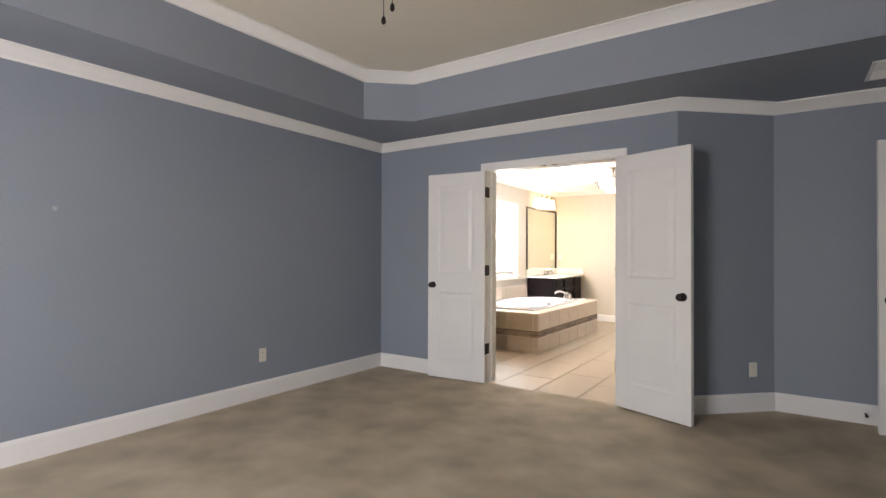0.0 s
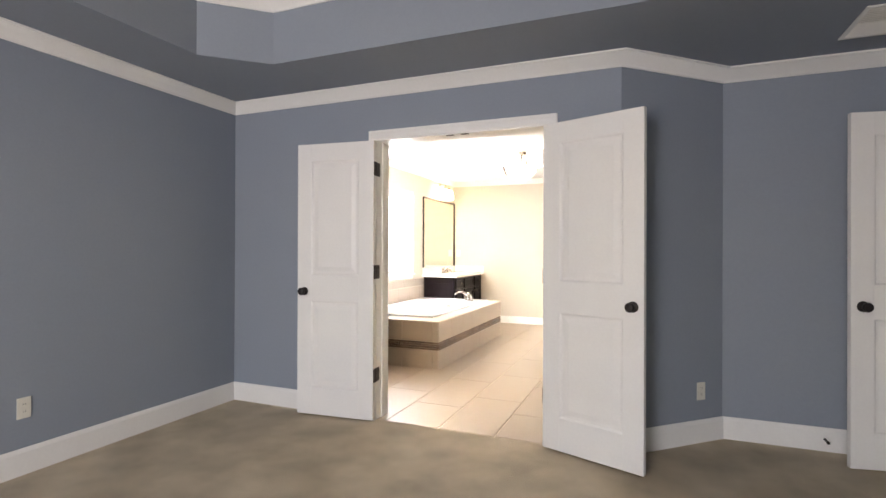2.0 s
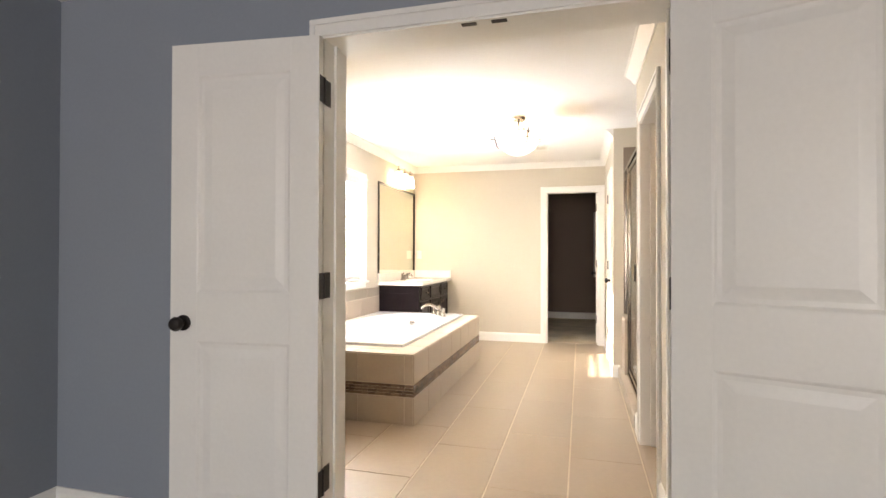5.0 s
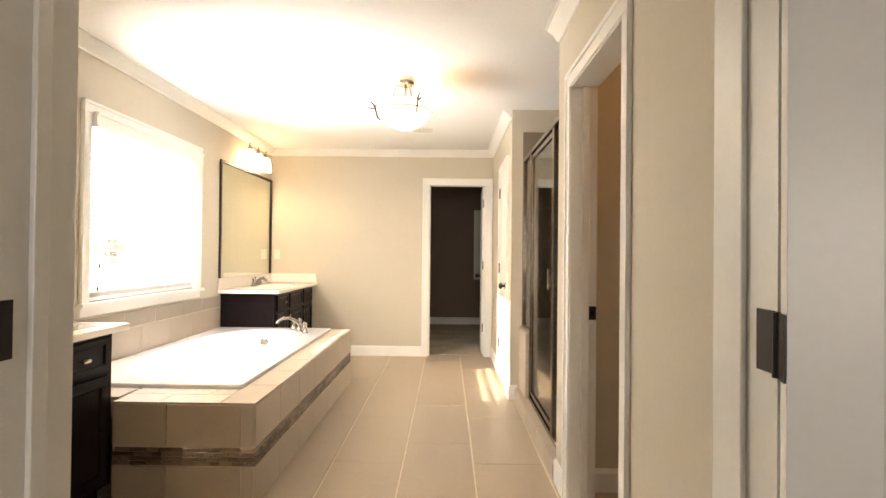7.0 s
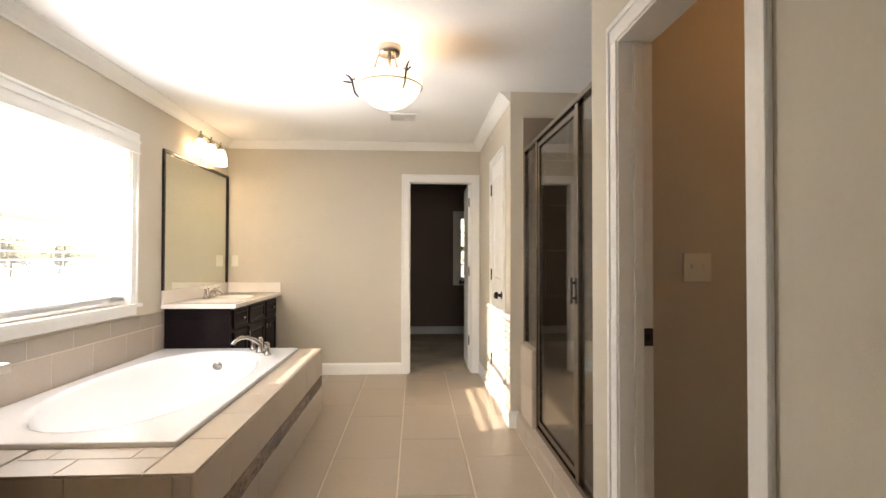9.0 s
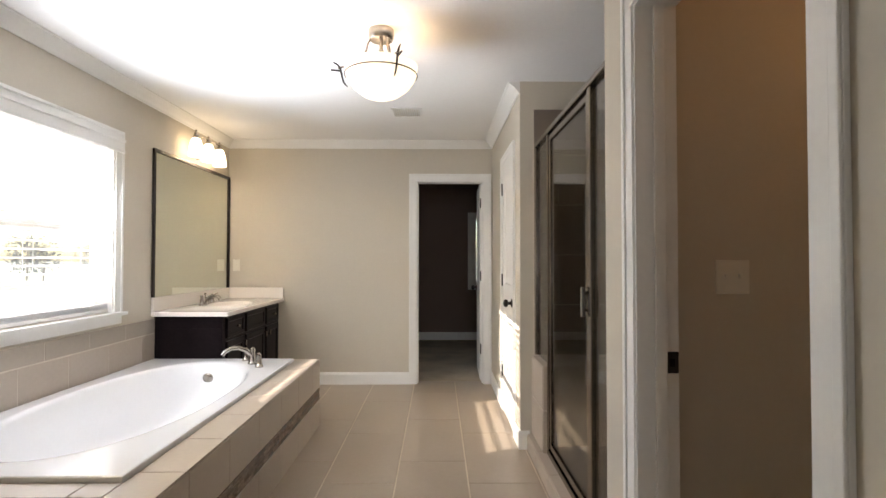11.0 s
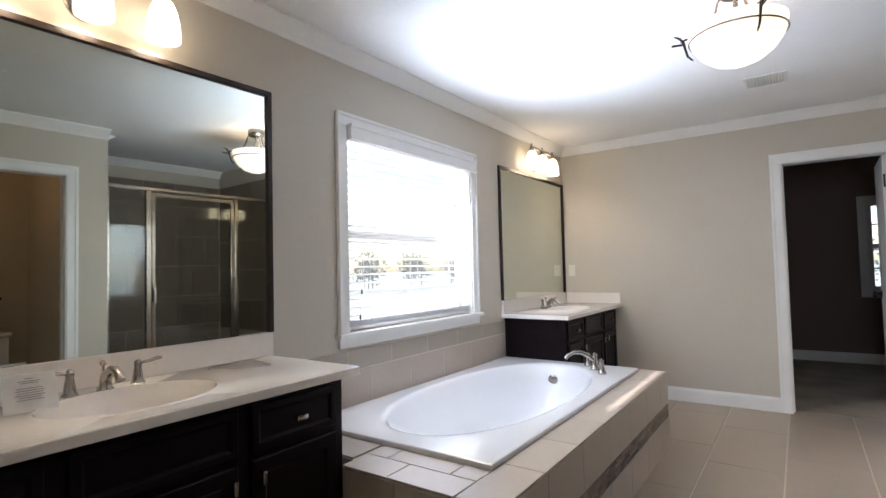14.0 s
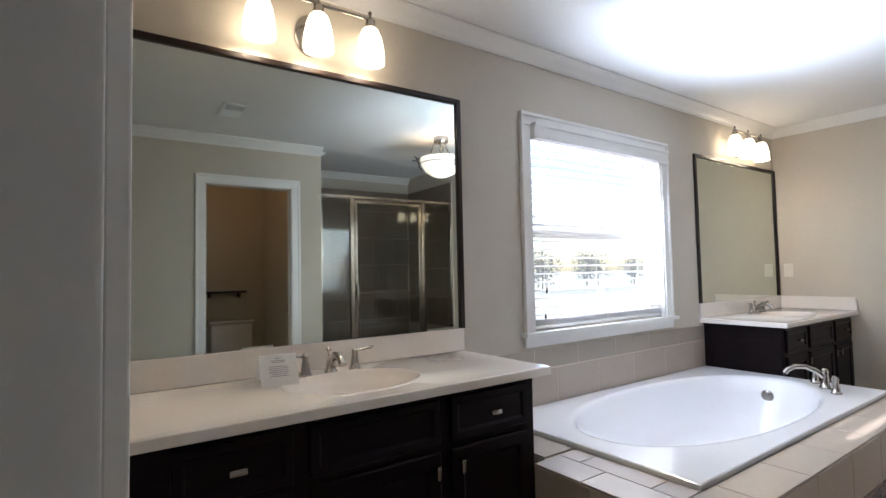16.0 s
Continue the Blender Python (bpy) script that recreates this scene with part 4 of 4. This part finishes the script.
# ---- water closet ----
wc_lamp = thing("water_closet_lamp", pose(3.55, 1.25, H - 0.01), "small frosted globe ceiling lamp, lit warm", "ceiling lamp")
part("base", lathe([(0.07, 0), (0.07, -0.02), (0.05, -0.03)], 20), NICKEL, wc_lamp, smooth=True)
part("globe", lathe([(0.05, -0.03), (0.085, -0.06), (0.095, -0.10), (0.07, -0.15), (0.01, -0.165)], 24), WC_GLOBE, wc_lamp, "lit frosted globe", True)
toilet = thing("toilet", pose(4.33, 1.42, 0.002), "white ceramic toilet against the back wall", "toilet")
part("tank", boxes((-0.20, -0.01, -0.22, 0.22, 0.38, 0.70), bevel=0.025), CERAMIC, toilet, smooth=True)
part("tank_lid", boxes((-0.212, 0.0, -0.235, 0.235, 0.70, 0.735), bevel=0.012), CERAMIC, toilet, smooth=True)
bm = lathe([(0.12, 0), (0.115, 0.05), (0.10, 0.16), (0.15, 0.28), (0.185, 0.36), (0.185, 0.385)], 28)
bmesh.ops.scale(bm, vec=(1.3, 1, 1), verts=bm.verts)
bmesh.ops.translate(bm, vec=(-0.42, 0, 0), verts=bm.verts)
part("bowl", bm, CERAMIC, toilet, smooth=True)
bm = lathe([(0.19, 0.386), (0.192, 0.40), (0.18, 0.412), (0.02, 0.416)], 28)
bmesh.ops.scale(bm, vec=(1.28, 1, 1), verts=bm.verts)
bmesh.ops.translate(bm, vec=(-0.42, 0, 0), verts=bm.verts)
part("seat_lid", bm, CERAMIC, toilet, smooth=True)
shelf = thing("wall_shelf", pose(4.35, 1.42, 1.045), "dark wooden wall shelf above the toilet", "shelf")
part("board", boxes((-0.15, 0, -0.30, 0.17, 0, 0.025), bevel=0.003), BLACKWOOD, shelf)
for y in (-0.22, 0.10):
    part("bracket", boxes((-0.11, 0, y - 0.012, y + 0.012, -0.05, 0), bevel=0.003), BLACKWOOD, shelf)

# ---- closet window ----
w2 = tagged(new("window_2"), "white closet window with muntin bars", "window", "", "structure")
f = 0.05
part("window_frame", boxes((CW0, CW0 + f, 8.0, 8.1, CWZ0, CWZ1), (CW1 - f, CW1, 8.0, 8.1, CWZ0, CWZ1), (CW0 + f, CW1 - f, 8.0, 8.1, CWZ0, CWZ0 + f), (CW0 + f, CW1 - f, 8.0, 8.1, CWZ1 - f, CWZ1), (CW0 + f, CW1 - f, 8.02, 8.07, 1.36, 1.41)), WHITE, w2)
for x in (2.82, 3.03, 3.24):
    part("muntin", boxes((x - 0.009, x + 0.009, 8.035, 8.055, CWZ0 + f, CWZ1 - f)), WHITE, w2)
for z in (1.12, 1.64):
    part("muntin", boxes((CW0 + f, CW1 - f, 8.036, 8.054, z - 0.009, z + 0.009)), WHITE, w2)
g = part("pane", boxes((CW0 + f, CW1 - f, 8.043, 8.047, CWZ0 + f, CWZ1 - f)), GLASS, w2)
g.visible_shadow = False
for z0, z1, x0, x1 in ((CWZ0 - 0.08, CWZ0, CW0 - 0.08, CW1 + 0.08), (CWZ1, CWZ1 + 0.07, CW0 - 0.08, CW1 + 0.08), (CWZ0, CWZ1, CW0 - 0.08, CW0), (CWZ0, CWZ1, CW1, CW1 + 0.08)):
    part("casing", boxes((x0, x1, 7.982, 8.0, z0, z1), bevel=0.003), WHITE, w2)

# ---- bedroom fan and windows ----
fan = thing("ceiling_fan", pose(2.42, -2.73, 2.862), "dark bronze ceiling fan with pull chains", "ceiling fan")
part("canopy", lathe([(0.07, 0), (0.07, -0.03), (0.03, -0.06)], 20), BRONZE, fan, smooth=True)
part("motor", lathe([(0.02, -0.055), (0.02, -0.12), (0.11, -0.14), (0.13, -0.19), (0.12, -0.24), (0.06, -0.28), (0.05, -0.33), (0.01, -0.34)], 24), BRONZE, fan, smooth=True)
for k in range(5):
    b = part("blade", boxes((0.12, 0.64, -0.065, 0.065, -0.006, 0.002), bevel=0.003), BLACKWOOD, fan)
    b.matrix_basis = pose(0, 0, -0.19, 0, 0, -12 + 72 * k) @ pose(0, 0, 0, 9)
for x, z in ((-0.02, -0.675), (0.025, -0.635)):
    c = part("pull_chain", tube([(x, 0.0, -0.33), (x, 0.0, z)], 0.0015, 6), BRONZE, fan)
    part("chain_weight", lathe([(0.002, z), (0.008, z - 0.008), (0.010, z - 0.026), (0.004, z - 0.034)], 10, at=(x, 0, 0)), BRONZE, c, "small dark chain weight", True)
x0 = 1.4
w = tagged(new("window_3"), "white bedroom window", "window", "", "structure")
part("window_frame", boxes((x0, x0 + 0.05, -6.75, -6.65, 0.65, 2.05), (x0 + 1.45, x0 + 1.5, -6.75, -6.65, 0.65, 2.05), (x0 + 0.05, x0 + 1.45, -6.75, -6.65, 0.65, 0.70), (x0 + 0.05, x0 + 1.45, -6.75, -6.65, 2.0, 2.05),
                            (x0 + 0.05, x0 + 1.45, -6.72, -6.68, 1.33, 1.38)), WHITE, w)
g = part("pane", boxes((x0 + 0.05, x0 + 1.45, -6.702, -6.698, 0.70, 2.0)), GLASS, w)
g.visible_shadow = False

# ---- outdoors ----
structure("ground", boxes((-400, 400, -400, 400, -0.6, -0.55)), GRASS, "mown lawn outside", "ground")


def tree(x, y, h, seed):
    rnd = random.Random(seed)
    ob = thing("tree", pose(x, y, -0.55), "leafy tree on the lawn outside", "tree", "garden trees")
    bm = tube([(0, 0, 0), (0.05, 0, h * 0.3), (-0.05, 0.1, h * 0.6), (0, 0, h * 0.85)], [0.06, 0.05, 0.03, 0.015], 10)
    for k in range(7):
        a, z = rnd.uniform(0, 6.28), h * rnd.uniform(0.3, 0.7)
        tube([(0, 0, z), (math.cos(a) * h * 0.12, math.sin(a) * h * 0.12, z + h * 0.08), (math.cos(a) * h * 0.26, math.sin(a) * h * 0.26, z + h * 0.14)], [0.05, 0.035, 0.012], 7, bm)
    part("trunk", bm, BARK, ob)
    verts, faces = [], []
    for k in range(240):
        d = Vector((rnd.gauss(0, 1), rnd.gauss(0, 1), rnd.gauss(0, 1))).normalized() * rnd.uniform(0.35, 1.0)
        lump = 0.8 + 0.35 * noise.noise(d * 2.3 + Vector((seed, 0, 0)))
        c = Vector((d.x * h * 0.52 * lump, d.y * h * 0.52 * lump, h * 0.48 + d.z * h * 0.5 * lump))
        u = Vector((rnd.gauss(0, 1), rnd.gauss(0, 1), rnd.gauss(0, 1))).normalized() * h * 0.028
        w = u.orthogonal().normalized() * h * 0.016
        n = len(verts)
        verts += [c - u, c + w, c + u, c - w]
        faces.append((n, n + 1, n + 2, n + 3))
    me = bpy.data.meshes.new("crown")
    me.from_pydata(verts, [], faces)
    me.materials.append(LEAF)
    ob2 = new("crown", me)
    ob2.parent = ob


for k in range(14):
    tree(-30.0 - 2.5 * (k % 3), 20.0 + 2.3 * k + 0.9 * (k % 2), 3.6 + 0.4 * ((k * 5) % 4), 3 + k)
tree(3.2, 40.0, 5.0, 18)
tree(6.4, 42.0, 4.4, 19)


# ---- tiles ----
def tile_mesh(name, w, d, t, material, bevel=0.0015):
    """A tile lying flat: w along x, d along y, its top at z 0."""
    bm = bmesh.new()
    geo = [(-w / 2, -d / 2), (w / 2, -d / 2), (w / 2, d / 2), (-w / 2, d / 2)]
    lo = [bm.verts.new((x, y, -t)) for x, y in geo]
    mid = [bm.verts.new((x, y, -bevel)) for x, y in geo]
    hi = [bm.verts.new((x - math.copysign(bevel, x), y - math.copysign(bevel, y), 0)) for x, y in geo]
    for a, b in ((lo, mid), (mid, hi)):
        for i in range(4):
            bm.faces.new((a[i], a[(i + 1) % 4], b[(i + 1) % 4], b[i]))
    bm.faces.new(hi)
    return mesh_of(name, bm, material)


TILES = {}


def lay(parent, name, material, w, d, t, m):
    key = (name, material.name, round(w, 4), round(d, 4), t)
    if key not in TILES:
        TILES[key] = tile_mesh(name, w, d, t, material)
    ob = new(name, TILES[key])
    ob.parent = parent
    ob.matrix_basis = m


def field(parent, name, material, u0, u1, v0, v1, du, dv, gap, to_world, shift=0.0, t=0.008, stagger=0.0):
    """Fills a rectangle (u, v) with tiles; to_world gives the pose of a tile's centre."""
    row, v = 0, v0
    while v < v1 - 0.01:
        ve = min(v + dv, v1)
        u = u0 - (shift + stagger * row) % du
        while u < u1 - 0.005:
            a, b = max(u, u0), min(u + du, u1)
            if b - a > 0.02:
                lay(parent, name, material, b - a - gap, ve - v - gap, t, to_world((a + b) / 2, (v + ve) / 2))
            u += du
        v, row = ve, row + 1


floor_bath = bpy.data.objects["floor_bathroom"]
GAP = 0.008
for i in range(-1, 9):
    x0, x1 = 1.42 + 0.4075 * (i - 3), 1.42 + 0.4075 * (i - 2)
    x0, x1 = max(x0, -0.03), min(x1, 2.83)
    if x1 - x0 < 0.03:
        continue
    y = 0.012 - (0.31 if i % 2 else 0.0)
    while y < FY + 0.11:
        a, b = max(y, 0.012), min(y + 0.815, FY + 0.115)
        if b - a > 0.03:
            lay(floor_bath, "tile", TILE, x1 - x0 - GAP, b - a - 0.0025, 0.006, pose((x0 + x1) / 2, (a + b) / 2, 0.0))
        y += 0.815

field(deck, "tile", SURROUND, 1.003, DFX, DNY, DFY, 0.172, 0.333, 0.004, lambda u, v: pose(u, v, DZ))
field(deck, "tile", SURROUND, 0.490, 1.003, DNY, 1.735, 0.30, 0.143, 0.004, lambda u, v: pose(u, v, DZ), 0.08)
field(deck, "tile", SURROUND, 0.490, 1.003, 1.735, 1.842, 0.30, 0.107, 0.004, lambda u, v: pose(u, v, DZ), 0.2)
field(deck, "tile", SURROUND, LX + 0.012, 0.490, 1.67, 1.842, 0.30, 0.172, 0.004, lambda u, v: pose(u, v, DZ), 0.1)
field(deck, "tile", SURROUND, 0.48, 1.003, 3.878, DFY, 0.333, 0.072, 0.004, lambda u, v: pose(u, v, DZ))
for z0, z1 in ((0.0, 0.196), (0.288, DZ - 0.009)):
    field(deck, "tile", SURROUND, DNY, DFY, z0, z1, 0.355, z1 - z0, 0.004, lambda u, v: pose(DFX, u, v, 0, 90, 0) @ pose(0, 0, 0, 0, 0, 90))
    field(deck, "tile", SURROUND, 0.490, DFX - 0.009, z0, z1, 0.355, z1 - z0, 0.004, lambda u, v: pose(u, DNY, v, 90, 0, 0), 0.096)
rnd = random.Random(4)
zb = [0.197, 0.2185, 0.24, 0.2615, 0.283]
for r in range(4):
    y = DNY
    while y < DFY - 0.02:
        w = rnd.choice((0.046, 0.062, 0.078)) * 0.95
        e = min(y + w, DFY)
        if e - y > 0.012:
            lay(deck, "mosaic_piece", MOSAIC, round(e - y, 3) - 0.003, 0.0185, 0.008, pose(DFX - 0.001, (y + e) / 2, (zb[r] + zb[r + 1]) / 2, 0, 90, 0) @ pose(0, 0, 0, 0, 0, 90))
        y = e
    x = DFX - 0.01
    while x > 0.50:
        w = rnd.choice((0.046, 0.062, 0.078)) * 0.95
        e = max(x - w, 0.492)
        if x - e > 0.012:
            lay(deck, "mosaic_piece", MOSAIC, round(x - e, 3) - 0.003, 0.0185, 0.008, pose((x + e) / 2, DNY + 0.001, (zb[r] + zb[r + 1]) / 2, 90, 0, 0))
        x = e

splash = tagged(new("tub_wall_tile", mesh_of("tub_wall_tile", boxes((LX + 0.0005, LX + 0.0088, 1.67, 3.888, DZ - 0.02, 0.812)), BGROUT)), "beige wall tiles above the tub deck", "wall tile", "", "structure")
on_wall = lambda u, v: pose(LX + 0.010, u, v, 0, 90, 0) @ pose(0, 0, 0, 0, 0, 90)
field(splash, "tile", SURROUND, 1.67, 3.888, DZ + 0.001, 0.705, 0.35, 0.203, 0.004, on_wall, 0.05)
field(splash, "tile", SPLASH, 1.67, 3.888, 0.705, 0.812, 0.35, 0.107, 0.004, on_wall, 0.23)

curb = bpy.data.objects["shower_curb"]
field(curb, "tile", SURROUND, QE, 3.468, 0.0, 0.094, 0.33, 0.10, 0.004, lambda u, v: pose(2.650, u, v, 0, -90, 0) @ pose(0, 0, 0, 0, 0, 90), 0.1)
field(curb, "tile", SURROUND, QE, 3.468, 2.652, 2.79, 0.33, 0.14, 0.004, lambda u, v: pose(v, u, 0.102) @ pose(0, 0, 0, 0, 0, 90), 0.1)
knee = bpy.data.objects["shower_knee_wall"]
field(knee, "tile", SURROUND, 3.122, 3.468, 0.104, 0.606, 0.30, 0.251, 0.004, lambda u, v: pose(2.684, u, v, 0, -90, 0) @ pose(0, 0, 0, 0, 0, 90))
field(knee, "tile", SURROUND, 2.686, 2.78, 0.104, 0.606, 0.15, 0.251, 0.004, lambda u, v: pose(u, 3.114, v, 90, 0, 0))
field(knee, "tile", SURROUND, 3.114, 3.468, 2.686, 2.78, 0.33, 0.13, 0.004, lambda u, v: pose(v, u, 0.614) @ pose(0, 0, 0, 0, 0, 90))
lining = tagged(new("shower_wall_tile", mesh_of("shower_wall_tile", boxes((3.694, 3.6995, QE + 0.022, 3.468, 0, 2.25), (2.695, 3.694, 3.463, 3.4685, 0.62, 2.25), (2.785, 3.694, 3.463, 3.4685, 0, 0.62), (2.84, 3.694, QE + 0.021, QE + 0.026, 0, 2.25)), BGROUT)), "brown tiled shower walls", "wall tile", "", "structure")
field(lining, "tile", SHOWER_TILE, QE + 0.03, 3.46, 0.02, 2.25, 0.33, 0.33, 0.004, lambda u, v: pose(3.688, u, v, 0, -90, 0) @ pose(0, 0, 0, 0, 0, 90), stagger=0.165)
field(lining, "tile", SHOWER_TILE, 2.70, 3.68, 0.62, 2.25, 0.33, 0.33, 0.004, lambda u, v: pose(u, 3.457, v, 90, 0, 0), stagger=0.165)
field(lining, "tile", SHOWER_TILE, 2.85, 3.68, 0.02, 2.25, 0.33, 0.33, 0.004, lambda u, v: pose(u, QE + 0.032, v, -90, 0, 0), stagger=0.165)
